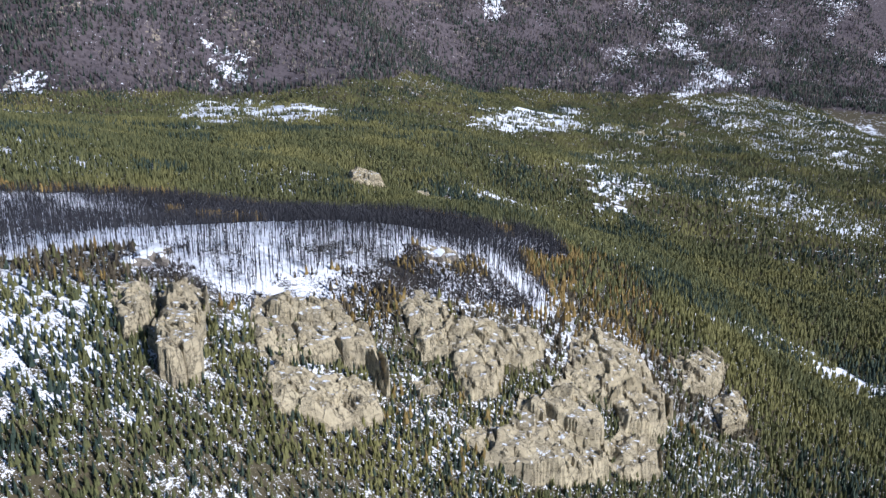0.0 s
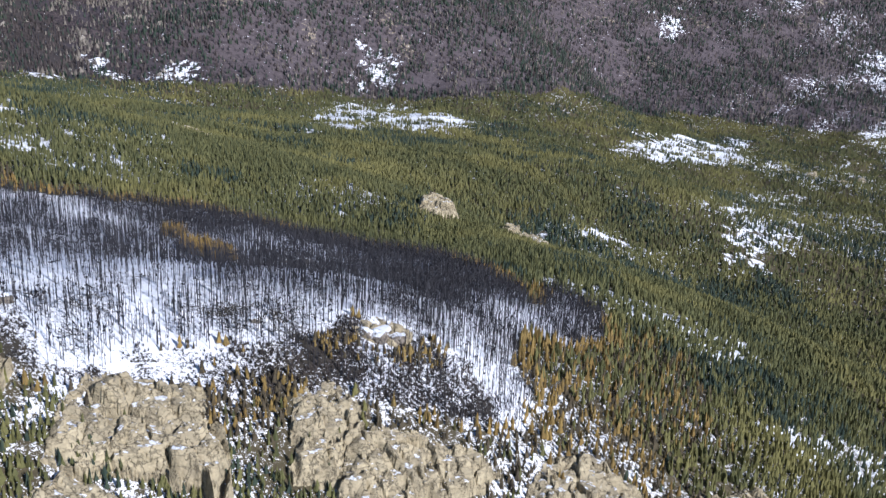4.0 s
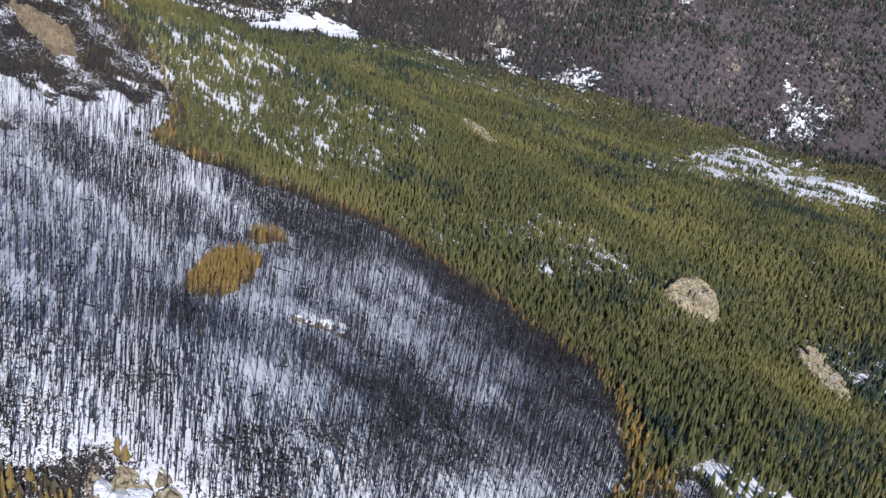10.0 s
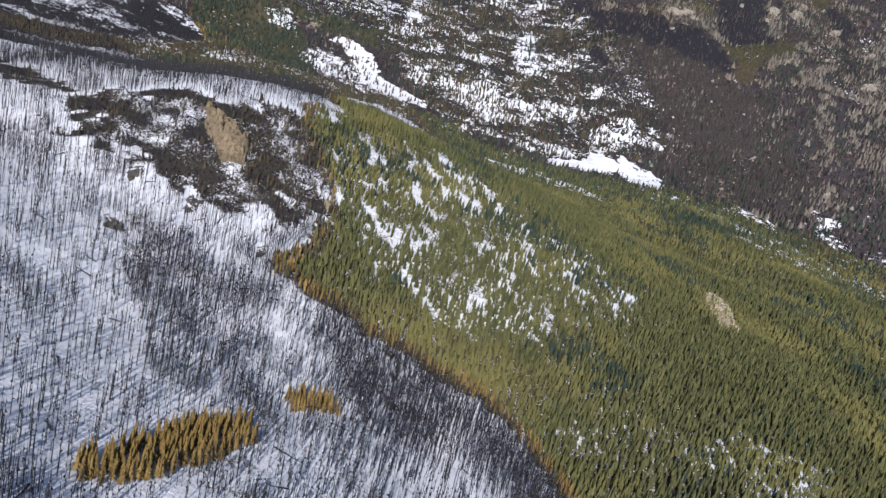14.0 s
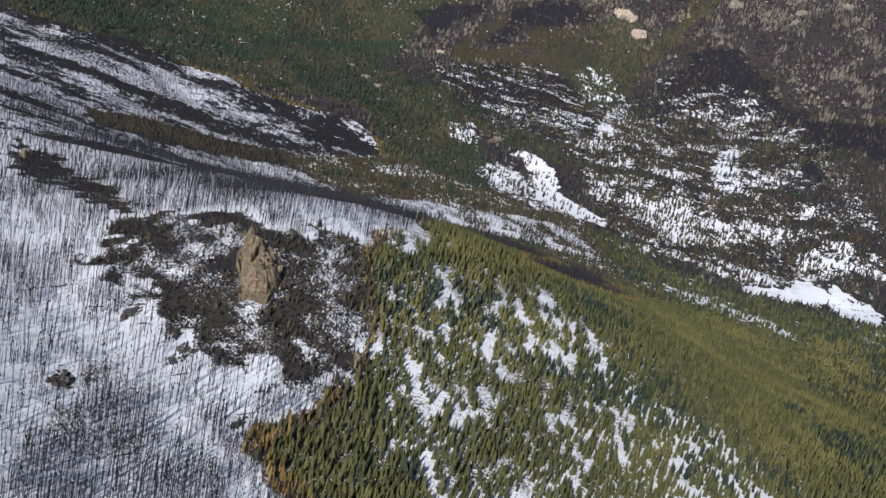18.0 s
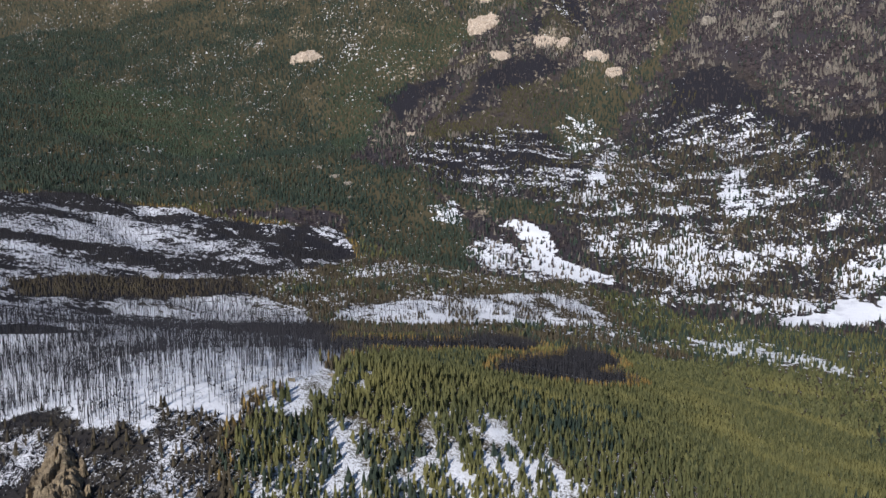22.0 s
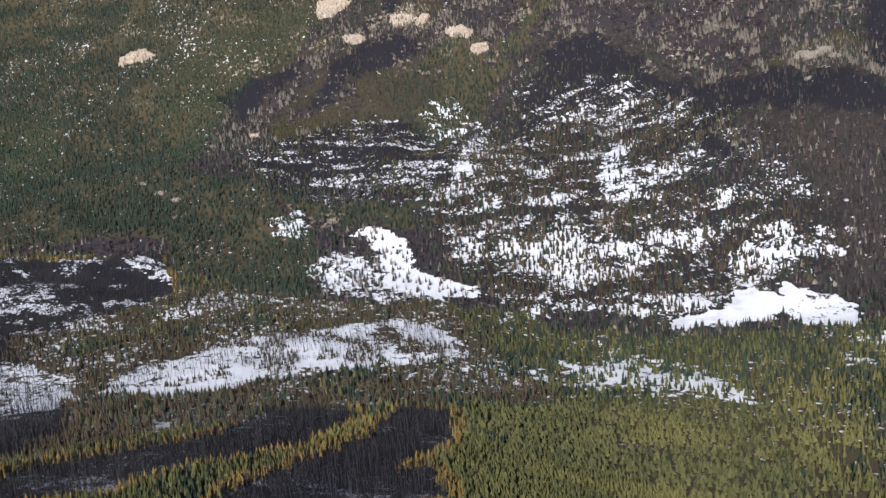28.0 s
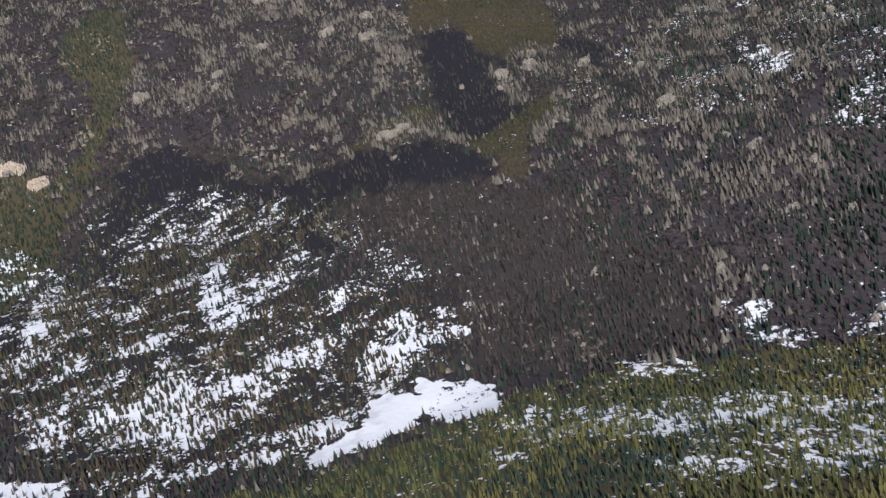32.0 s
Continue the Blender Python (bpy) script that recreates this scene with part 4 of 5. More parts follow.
def outcrop(x, y, wide, high, kind, count, label, along=0.0, name="rock_outcrop", group=""):
    """A crag of several blocks round a tall middle, set into the slope."""
    base = new(name)
    z = float(lie(np.array([x]), np.array([y]))[0])
    base.matrix_world = pose(x, y, z, 0, 0, along)
    ROCKY.append((x, y, wide * (0.45 if wide < 25 else 0.22)))
    if wide >= 25 and y > 900:
        CRAGS.append((x, y, wide))
        high, count = high * 0.62, count + 3
    for k in range(count):
        u = (k + 0.5) / count * 2 - 1
        px = u * wide * 0.46 + rock_rng.normal() * wide * 0.05
        py = rock_rng.normal() * wide * (0.10 if wide < 25 else 0.2)
        tall = high * (1.0 - 0.45 * abs(u) ** 1.5) * rock_rng.uniform(0.65, 1.0)
        c, s = math.cos(radians(along)), math.sin(radians(along))
        dz = float(lie(np.array([x + px * c - py * s]), np.array([y + px * s + py * c]))[0]) - z
        r = wide / count * rock_rng.uniform(0.75, 1.15) if count > 1 else wide * 0.5
        r = max(r, wide * 0.16)
        ob = part("rock_block", BLOCKS[kind][rock_rng.integers(7)], base)
        ob.matrix_basis = pose(px, py, dz + tall * 0.22, rock_rng.uniform(-12, 12), rock_rng.uniform(-12, 12), rock_rng.uniform(0, 360)) @ Matrix.Diagonal((r, r * rock_rng.uniform(0.7, 1.0), tall * 0.72, 1))
    return tagged(base, label, "rock", group)


def edge_gap(x, y, outline):
    """The distance on the plan to the nearest edge of an outline."""
    best = np.full(np.shape(x), 1e9)
    for (ax, ay), (bx, by) in zip(outline, outline[1:] + outline[:1]):
        dx, dy = bx - ax, by - ay
        u = np.clip(((x - ax) * dx + (y - ay) * dy) / (dx * dx + dy * dy), 0, 1)
        best = np.minimum(best, np.hypot(x - ax - u * dx, y - ay - u * dy))
    return best


def cliff(outline, size, tall, mat, label, group="", d=0.55, rag=2.2, name="granite_cliff", blocks="tan", spread=1.6):
    """A rock face that stands out of the slope: split slabs of uneven height with open joints, and loose blocks on its ledges."""
    xs, ys = [p[0] for p in outline], [p[1] for p in outline]
    cx, cy = sum(xs) / len(xs), sum(ys) / len(ys)
    z0 = float(lie(np.array([cx]), np.array([cy]))[0])
    base = new(name)
    base.matrix_world = pose(cx, cy, z0)
    ax, ay = np.arange(min(xs) - 3, max(xs) + 3, d), np.arange(min(ys) - 3, max(ys) + 3, d)
    x, y = np.meshgrid(ax, ay)
    shape = x.shape
    x, y = x.ravel(), y.ravel()
    # the way down the slope, and the way across it
    e = 12.0
    gx = float(broad_height(np.array([cx + e]), np.array([cy]))[0] - broad_height(np.array([cx - e]), np.array([cy]))[0])
    gy = float(broad_height(np.array([cx]), np.array([cy + e]))[0] - broad_height(np.array([cx]), np.array([cy - e]))[0])
    run = math.hypot(gx, gy) + 1e-6
    dx, dy = -gx / run, -gy / run
    down, across = (x - cx) * dx + (y - cy) * dy, -(x - cx) * dy + (y - cy) * dx
    ends = [(px - cx) * dx + (py - cy) * dy for px, py in outline]
    fall = np.clip((down - min(ends)) / (max(ends) - min(ends)), 0, 1)
    wa = across + 1.6 * ruffle(x, y, 7, 90) + 0.7 * ruffle(x, y, 2.3, 91)
    wd = 0.62 * down + 1.4 * ruffle(x, y, 8, 92) + 0.7 * ruffle(x, y, 2.6, 93)

    def cells(step):
        """Split blocks of about that size: which one each point lies in, how far it is from a joint, and the blocks' middles."""
        ka, kd = scatter(across.min() - 4, across.max() + 4, 0.62 * down.min() - 4, 0.62 * down.max() + 4, step, rock_rng)
        far = np.hypot(wa[:, None] - ka[None], wd[:, None] - kd[None])
        order = np.argsort(far, 1)[:, :2]
        joint = np.take_along_axis(far, order, 1)
        return order[:, 0], joint[:, 1] - joint[:, 0], ka, kd

    k, joint, ka, kd = cells(size * 1.75)
    k2, joint2, ka2, kd2 = cells(size * 0.6)
    rise, ta = rock_rng.uniform(-0.24, 0.20, len(ka)), rock_rng.normal(0, 0.10, len(ka))
    small, tilt, slant = rock_rng.normal(0, 0.30, len(ka2)), rock_rng.normal(0, 0.32, len(ka2)), rock_rng.normal(0, 0.28, len(ka2))
    open_joint = rock_rng.random(len(ka)) < 0.4
    h = tall * (0.42 + rise[k] + 0.62 * fall) + ta[k] * (across - ka[k]) + 0.5 * ruffle(x, y, 9, 98)
    # each split block has a plane face of its own
    h = h + small[k2] + tilt[k2] * (wa - ka2[k2]) + slant[k2] * (wd - kd2[k2])
    joint, joint2 = np.clip(joint / 0.9, 0, 1), np.clip(joint2 / 0.6, 0, 1)
    # ledges: level steps and steep risers
    level = (lie(x, y) + h + 1.2 * ruffle(x, y, 11, 99)) / (0.55 * size) + rock_rng.uniform(0, 1, len(ka))[k]
    part_step = level - np.floor(level)
    h = h + 0.55 * size * 0.8 * (np.clip((part_step - 0.45) / 0.5, 0, 1) - part_step)
    gap = edge_gap(x, y, outline)
    env = np.where(inside(x, y, outline, rag, 95), np.clip(gap / np.where(fall > 0.5, spread, 4.5), 0.2 if spread < 2 else 0.05, 1), 0)
    cut = (1 - joint) * np.where(open_joint[k], 2.6, 0.7) + (1 - joint2) * 0.35
    z = lie(x, y) + np.where(env > 0, h * env ** 0.7 - cut, -1.2 - d)
    co = np.stack([x - cx + 0.25 * ruffle(z, y, 3, 96), y - cy + 0.25 * ruffle(x, z, 3, 97), z - z0], 1)
    i, j = np.meshgrid(np.arange(shape[1] - 1), np.arange(shape[0] - 1))
    a = (j * shape[1] + i).ravel()
    quads = np.stack([a, a + 1, a + 1 + shape[1], a + shape[1]], 1)
    quads = quads[(env[quads] > 0).any(1)]
    used, flat = np.unique(quads, return_inverse=True)
    me = mesh_of("rock_face", co[used], flat.reshape(-1, 4))
    me.materials.append(mat)
    part("rock_face", me, base)
    gx, gy = scatter(min(xs), max(xs), min(ys), max(ys), size * 1.6, rock_rng)
    keep = inside(gx, gy, outline)
    for px, py in zip(gx[keep], gy[keep]):
        q = np.argmin((x - px) ** 2 + (y - py) ** 2)
        r = size * rock_rng.uniform(0.12, 0.26)
        ob = part("rock_block", BLOCKS[blocks][rock_rng.integers(7)], base)
        ob.matrix_basis = pose(px - cx, py - cy, float(z[q]) - z0 + 0.1 * r, rock_rng.uniform(-25, 25), rock_rng.uniform(-25, 25), rock_rng.uniform(0, 360)) @ Matrix.Diagonal((r * 1.2, r * 0.8, r * rock_rng.uniform(0.6, 1.1), 1))
    gx, gy = scatter(min(xs), max(xs), min(ys), max(ys), 4.0, rock_rng)
    keep = inside(gx, gy, outline)
    for px, py in zip(gx[keep], gy[keep]):
        if rock_rng.random() < 0.82:
            ROCKY.append((px, py, 2.6))
    return tagged(base, label, "rock", group)


WEST_CLIFFS = [
    ([(-80, 240), (-85, 262), (-88, 276), (-88, 288), (-79, 293), (-71, 270), (-67, 249), (-75, 238)], 5.0, 9.0),
    ([(-98, 262), (-101, 278), (-94, 290), (-87, 268), (-86, 257), (-91, 251)], 4.0, 6.5),
    ([(-60, 278), (-61, 293), (-57, 306), (-36, 316), (-27, 303), (-19, 298), (-15, 281), (-24, 287), (-33, 285), (-47, 276), (-57, 271)], 5.5, 7.5),
    ([(-54, 262), (-52, 273), (-41, 275), (-30, 278), (-20, 281), (-14, 270), (-31, 256), (-46, 252)], 5.0, 6.5),
]
EAST_CLIFFS = [
    ([(5, 326), (25, 337), (48, 344), (43, 326), (31, 319), (24, 303), (14, 293), (8, 304)], 5.5, 7.0),
    ([(-10, 316), (4, 326), (8, 309), (-2, 304)], 4.0, 4.0),
    ([(-6, 292), (2, 298), (5, 292), (-4, 285)], 3.5, 4.0),
    ([(9, 280), (25, 292), (39, 312), (56, 329), (65, 325), (68, 312), (66, 290), (52, 280), (35, 272), (20, 273)], 6.0, 9.5),
]
SIDE_CLIFFS = [
    ([(55, 329), (60, 357), (73, 379), (85, 376), (96, 371), (98, 357), (81, 343), (69, 326)], 5.5, 8.5),
    ([(72, 334), (80, 344), (97, 357), (101, 348), (97, 331), (76, 314)], 5.0, 8.0),
    ([(67, 308), (79, 318), (90, 316), (88, 304), (69, 291)], 5.0, 6.5),
    ([(116, 398), (134, 421), (148, 414), (139, 392), (117, 377)], 4.5, 6.0),
    ([(128, 380), (150, 399), (148, 377), (129, 358)], 4.0, 5.0),
    ([(-13, 325), (-5, 338), (9, 333), (4, 319), (-9, 313)], 4.0, 3.5),
]
for outline, size, tall in WEST_CLIFFS + EAST_CLIFFS + SIDE_CLIFFS:
    cliff(outline, size * 1.25, tall * 1.15, ROCK, "sunlit tan granite cliff with split faces and snowy ledges", "cliffs on the spur")
cliff([(-346, 530), (-374, 528), (-402, 527), (-403, 533), (-384, 540), (-360, 547), (-344, 542)], 3.6, 8.0, BROWNROCK, "steep brown granite crag above charred shrubs", spread=3.5)
cliff([(-66, 732), (-72, 760), (-60, 776), (-43, 768), (-35, 744), (-50, 728)], 6.0, 13.0, ROCK, "rounded tan granite dome standing out of green pines", spread=5.0)
cliff([(-22, 838), (-8, 850), (6, 842), (22, 822), (32, 798), (20, 786), (4, 800), (-12, 820)], 4.5, 6.5, ROCK, "low tan granite slab among green pines")
cliff([(-346, 880), (-342, 898), (-285, 862), (-273, 837), (-309, 851)], 4.5, 4.5, ROCK, "long tan granite rib on the forested ridge")
cliff([(-7, 365), (0, 376), (13, 378), (12, 367), (1, 361)], 3.0, 2.5, ROCK, "low brown rock ledge on the brow of the burn")
for x, y, w, h, n in ((-63, 477, 20, 5.0, 7), (-33, 349, 4.5, 3, 1), (3, 367, 16, 5, 4), (-39, 302, 18, 5, 4), (-99, 308, 28, 6, 6)):
    outcrop(x, y, w, h, "snowy", n, "snow-capped grey boulders in the burnt wood", rock_rng.uniform(0, 90), "boulder_group", "boulders in the burn")
for x, y, w, h in ((-284, 471, 19, 3), (-340, 487, 16, 4), (-311, 511, 15, 4), (-280, 474, 13, 4), (-270, 534, 10, 3), (-434, 596, 7, 5), (-441, 601, 6, 5), (-452, 614, 6, 5), (-462, 632, 7, 5), (-446, 606, 5, 5), (-322, 581, 11, 6), (-658, 373, 22, 9)):
    a0 = rock_rng.uniform(-0.6, 0.1)
    ring = [(w * 0.62 * math.cos(a) * rock_rng.uniform(0.7, 1.1), w * 0.26 * math.sin(a) * rock_rng.uniform(0.6, 1.2)) for a in np.arange(8) * 0.7854]
    cliff([(x + u * math.cos(a0) - v * math.sin(a0), y + u * math.sin(a0) + v * math.cos(a0)) for u, v in ring], 3.0, h * 0.6, DARKROCK if h < 5 else ROCK,
          "dark weathered ledge of rock in burnt snow" if h < 5 else "low tan ledge of rock at the edge of the burn", "ledges in the burn", 0.6, 1.6, "rock_ledge", "dark" if h < 5 else "tan")
def far_crag(x, y, wide, high, mat, blocks, label, group):
    """A ragged crag far up the mountainside, a little wider along the slope than up it."""
    a0 = math.radians(rock_rng.uniform(55, 95))
    outline = []
    for k in range(9):
        a = 2 * math.pi * k / 9
        u, v = wide * 0.5 * math.cos(a) * rock_rng.uniform(0.7, 1.15), wide * 0.30 * math.sin(a) * rock_rng.uniform(0.6, 1.25)
        outline.append((x + u * math.cos(a0) - v * math.sin(a0), y + u * math.sin(a0) + v * math.cos(a0)))
    CRAGS.append((x, y, wide * (1.0 if blocks == "pale" else 1.7)))
    cliff(outline, max(5.0, wide * 0.13), high * 0.42, mat, label, group, 1.3, wide * 0.07, "granite_outcrop", blocks)


for x, y, w, h in ((-2178, 690, 81, 34), (-2148, 1110, 52, 24), (-2077, 1078, 84, 26), (-1984, 1095, 50, 20), (-1980, 1190, 52, 14), (-1963, 1228, 36, 16), (-2292, 1013, 66, 30),
                      (-1911, 1283, 53, 26), (-1870, 1306, 42, 21), (-1812, 875, 27, 19)):
    far_crag(x, y, w * 0.95, h, PALE, "pale", "pale pink granite outcrop high on the mountainside", "pale outcrops")
MID_CRAGS = [(-1354, 1614, 32, 11), (-1423, 1659, 51, 20), (-1385, 1688, 50, 17), (-1919, 1830, 78, 42), (-1816, 1738, 62, 21),
                      (-1734, 1831, 57, 35), (-1667, 1866, 81, 41), (-1392, 1964, 74, 38), (-1390, 1884, 45, 24), (-1409, 1667, 66, 20)]
HIGH_CRAGS = [(-914, 1663, 30, 33), (-1135, 1944, 80, 27), (-822, 1783, 30, 24), (-887, 1774, 38, 17), (-1911, 1279, 64, 22),
                      (-1871, 1309, 45, 18), (-1005, 1867, 29, 29), (-1036, 2265, 53, 30), (-1242, 2048, 45, 30), (-1902, 1528, 60, 41),
                      (-1801, 1619, 49, 27), (-963, 1859, 55, 14), (-888, 1846, 39, 18), (-1242, 1926, 42, 17), (-1438, 1847, 27, 25), (-2017, 1908, 60, 50), (-1721, 1918, 60, 44), (-1420, 2003, 46, 30), (-1418, 1919, 70, 30), (-1408, 1688, 60, 24), (-1823, 1641, 50, 26), (-1328, 2021, 52, 28)]
for x, y, w, h in MID_CRAGS + HIGH_CRAGS:
    far_crag(x, y, w * 0.5, h * 0.8, GREYROCK, "grey", "weathered grey granite outcrop on the burnt mountainside", "grey outcrops")
for x, y, w, h in ((375, 1800, 34, 12), (425, 1815, 40, 14), (470, 1775, 36, 12), (515, 1835, 30, 12)):
    far_crag(x, y, w, h, ROCK, "tan", "broken tan ledges on a wooded knoll", "ledges on the knoll")
for x, y, w, h in ((-1683, 690, 18, 8), (-1641, 717, 20, 9), (-1609, 734, 18, 9), (-1545, 735, 16, 8)):
    far_crag(x, y, w, h, GREYROCK, "grey", "small grey crag in a gully of the green hillside", "crags in the gully")
outcrop(31, 1355, 29, 5, "tan", 3, "small bare tan slab in the valley wood", 10, "rock_ledge")


# ---- the woods ----
rng = np.random.default_rng(11)
NEAR_PINE, MID_PINE, FAR_PINE = cone_tree(5, 2), cone_tree(4, 2, 0.05, False), cone_tree(4, 1, 0.0, False)
SNAG, FAR_SNAG, BUSH, TWIGS = snag_tree(4), snag_tree(2), bush_form(), brush_form()


def sizes(n, low, high, slim):
    tall = rng.uniform(low, high, n)
    return tall, tall * slim * rng.uniform(0.8, 1.2, n)


def plant(name, form, x, y, low, high, slim, mat, label, category="forest"):
    tall, wide = sizes(len(x), low, high, slim)
    return stand(name, form, x, y, tall, wide, mat, label, category, rng)


def grow_near():
    x, y = scatter(-800, 330, 140, 1000, 2.3, rng)
    keep = (near_flight(x, y) < 270)
    x, y = x[keep], y[keep]
    s = survey(x, y)
    dice, free = rng.random(len(x)), clear_of_rocks(x, y)
    wood = free & ~s["burn"] & ~s["far"]
    nose = (x > -140) & (x < 150) & (y < 400)
    brow = nose & (y > 312 + 0.35 * x)
    brush, sheet = on_brow(x, y)
    open_ = np.maximum(s["glade"], np.where(nose, 0.32, 0.05))
    wood &= ~sheet & ~(brush & (rng.random(len(x)) < 0.975))
    gap = 0.5 + 0.6 * ruffle(0.36 * x, y, 3.3, 50) + 0.14 * ruffle(0.6 * x, y, 14, 16)
    gap = np.where(x > 20, 0.5 + 0.6 * ruffle(x, y, 2.8, 13) + 0.15 * ruffle(x, y, 12, 12), gap)
    wood &= (gap < 1.12 - 0.95 * open_) & (dice > 0.05)
    wood &= ~singled(x, y)
    fringe = edge_of_burn(x, y, 7.0) & (rng.random(len(x)) < 0.8) & ~(nose & (y < 340))
    fringe |= nose & (ruffle(x, y, 30, 51) > 0.45) & (rng.random(len(x)) < 0.12)
    singed = inside(x, y, SINGED, 14, 24)
    fringe |= singed & (rng.random(len(x)) < 0.24)
    fringe |= brow & (ruffle(x, y, 16, 29) > 0.2) & (rng.random(len(x)) < 0.25)
    dun = (brow | brush) & ~fringe & (rng.random(len(x)) < 0.75) | singed & ~fringe & (rng.random(len(x)) < 0.4)
    fringe &= ~dun
    spruce = (ruffle(x, y, 45, 52) + 0.5 * ruffle(x, y, 9, 53) + 1.1 * (rng.random(len(x)) - 0.5)) > np.where(nose | (y < 380), 0.45, 0.78)
    # the young trees between the cliffs stand closer and lower
    ex, ey = scatter(-140, 150, 150, 345, 2.3, rng)
    se = survey(ex, ey)
    g = clear_of_rocks(ex, ey) & ~se["burn"] & ~on_brow(ex, ey)[0] & ~singled(ex, ey) & (ey < 306 + 0.35 * ex) & (rng.random(len(ex)) < 0.9 - 0.8 * se["glade"])
    h = rng.random(len(ex)) < 0.74
    plant("pine_forest", NEAR_PINE, ex[g & h], ey[g & h], 2.2, 4.2, 0.2, GREEN, "low olive-green pines between the cliffs", "forest")
    plant("spruce_forest", NEAR_PINE, ex[g & ~h], ey[g & ~h], 2.2, 4.4, 0.2, DEEP, "low dark spruces between the cliffs", "forest")
    basin = (x < -690 - 0.76 * (y - 647)) & (y < 1000)
    g = wood & basin & (ruffle(x, y, 12, 15) + 0.5 * ruffle(x, y, 5, 14) > -0.25) & (rng.random(len(x)) < 0.8)
    plant("scorched_forest", NEAR_PINE, x[g], y[g], 2.6, 5.4, 0.19, DUN, "dull brown conifers in scrub between the burns", "forest")
    wood &= ~basin
    low = nose & wood
    g = low & ~fringe & ~dun
    plant("pine_forest", NEAR_PINE, x[g & ~spruce], y[g & ~spruce], 2.8, 5.0, 0.19, GREEN, "olive-green pines round the cliffs", "forest")
    plant("spruce_forest", NEAR_PINE, x[g & spruce], y[g & spruce], 2.8, 5.2, 0.19, DEEP, "dark spruces round the cliffs", "forest")
    wood &= ~g
    g = wood & dun
    plant("scorched_forest", NEAR_PINE, x[g], y[g], 2.6, 5.0, 0.2, DUN, "dull brown conifers between the cliffs and the brow", "forest")
    wood &= ~dun
    young = inside(x, y, YOUNG, 30, 11)
    spruce &= ~young
    g = wood & ~fringe & young
    plant("pine_forest", NEAR_PINE, x[g], y[g], 3.4, 5.4, 0.25, GREEN, "even young olive-green pines on the flank of the ridge", "forest")
    wood &= ~g
    g = wood & ~fringe & ~spruce
    plant("pine_forest", NEAR_PINE, x[g], y[g], 3.7, 6.7, 0.175, GREEN, "dense olive-green young lodgepole pines", "forest")
    g = wood & ~fringe & spruce
    plant("spruce_forest", NEAR_PINE, x[g], y[g], 3.8, 7.0, 0.175, DEEP, "dark green spruces mixed among pines", "forest")
    g = wood & fringe & (x < -265) & (x > -560) & (rng.random(len(x)) < 0.85)
    plant("scorched_forest", NEAR_PINE, x[g], y[g], 3.2, 6.0, 0.175, DUN, "dull brown pines along the edge of the burn", "forest")
    wood &= ~g
    g = wood & fringe
    plant("scorched_forest", NEAR_PINE, x[g], y[g], 3.6, 6.4, 0.175, RUST, "heat-scorched orange pines along the edge of the burn", "forest")
    g = free & s["burn"] & s["shrub"] & (dice < 0.80 - 0.6 * ruffle(x, y, 17, 56))
    plant("charred_shrubs", TWIGS, x[g], y[g], 0.9, 2.4, 0.8, CHAR, "charred dark brush round the crag", "brush")
    g = free & s["burn"] & s["shrub"] & (dice > np.where(y > 540, 0.78, 0.92))
    plant("scorched_forest", NEAR_PINE, x[g], y[g], 3.0, 5.5, 0.18, DUN, "dead brown conifers round the crag", "forest")
    g = free & brush & ~sheet & (ruffle(x, y, 24, 58) > 0.35) & (dice > 0.88)
    plant("scorched_forest", NEAR_PINE, x[g], y[g], 2.4, 4.6, 0.24, RUST, "few scorched orange pines on the charred brow", "forest")
    bx, by = scatter(-120, 66, 286, 402, 1.05, rng)
    b2, sh = on_brow(bx, by)
    g = b2 & ~sh & clear_of_rocks(bx, by) & (ruffle(bx, by, 9, 57) + 0.6 * ruffle(bx, by, 4, 59) > -0.25) & (rng.random(len(bx)) < 0.7)
    plant("charred_shrubs", TWIGS, bx[g], by[g], 0.5, 1.6, 0.7, CHAR, "charred brush on the snowy brow", "brush")
    g = b2 & ~sh & clear_of_rocks(bx, by) & (ruffle(bx, by, 13, 60) > -0.4) & (rng.random(len(bx)) < 0.6)
    plant("grey_brush", TWIGS, bx[g], by[g], 0.8, 2.3, 0.6, GREY, "bare brown brush among rocks on the brow", "brush")
    x, y = scatter(-800, 100, 140, 860, 1.62, rng)
    keep = (near_flight(x, y) < 290)
    x, y = x[keep], y[keep]
    s = survey(x, y)
    dice, free = rng.random(len(x)), clear_of_rocks(x, y)
    brush, sheet = on_brow(x, y)
    dark = gloom(x, y)
    often = np.where(sheet, 0.52, np.where(brush, 0.15, np.where(x < -250, 0.22, 0.20) + 0.78 * dark))
    g = free & (s["burn"] | sheet) & ~s["clump"] & ~s["shrub"] & (dice < often)
    plant("burnt_trunks", SNAG, x[g], y[g], 6.0, 11.5, 0.075, CHAR, "bare blackened trunks standing in snow", "burnt trees")
    x, y = scatter(-240, 82, 330, 630, 1.9, rng)
    s = survey(x, y)
    brush, sheet = on_brow(x, y)
    g = s["burn"] & ~s["clump"] & ~brush & clear_of_rocks(x, y) & (rng.random(len(x)) < np.where((y < 440) & (x > 0), 0.3, 0.04) + 0.3 * gloom(x, y))
    plant("burnt_trunks", SNAG, x[g], y[g], 4.0, 8.0, 0.08, CHAR, "thin blackened trunks standing close together in snow", "burnt trees")


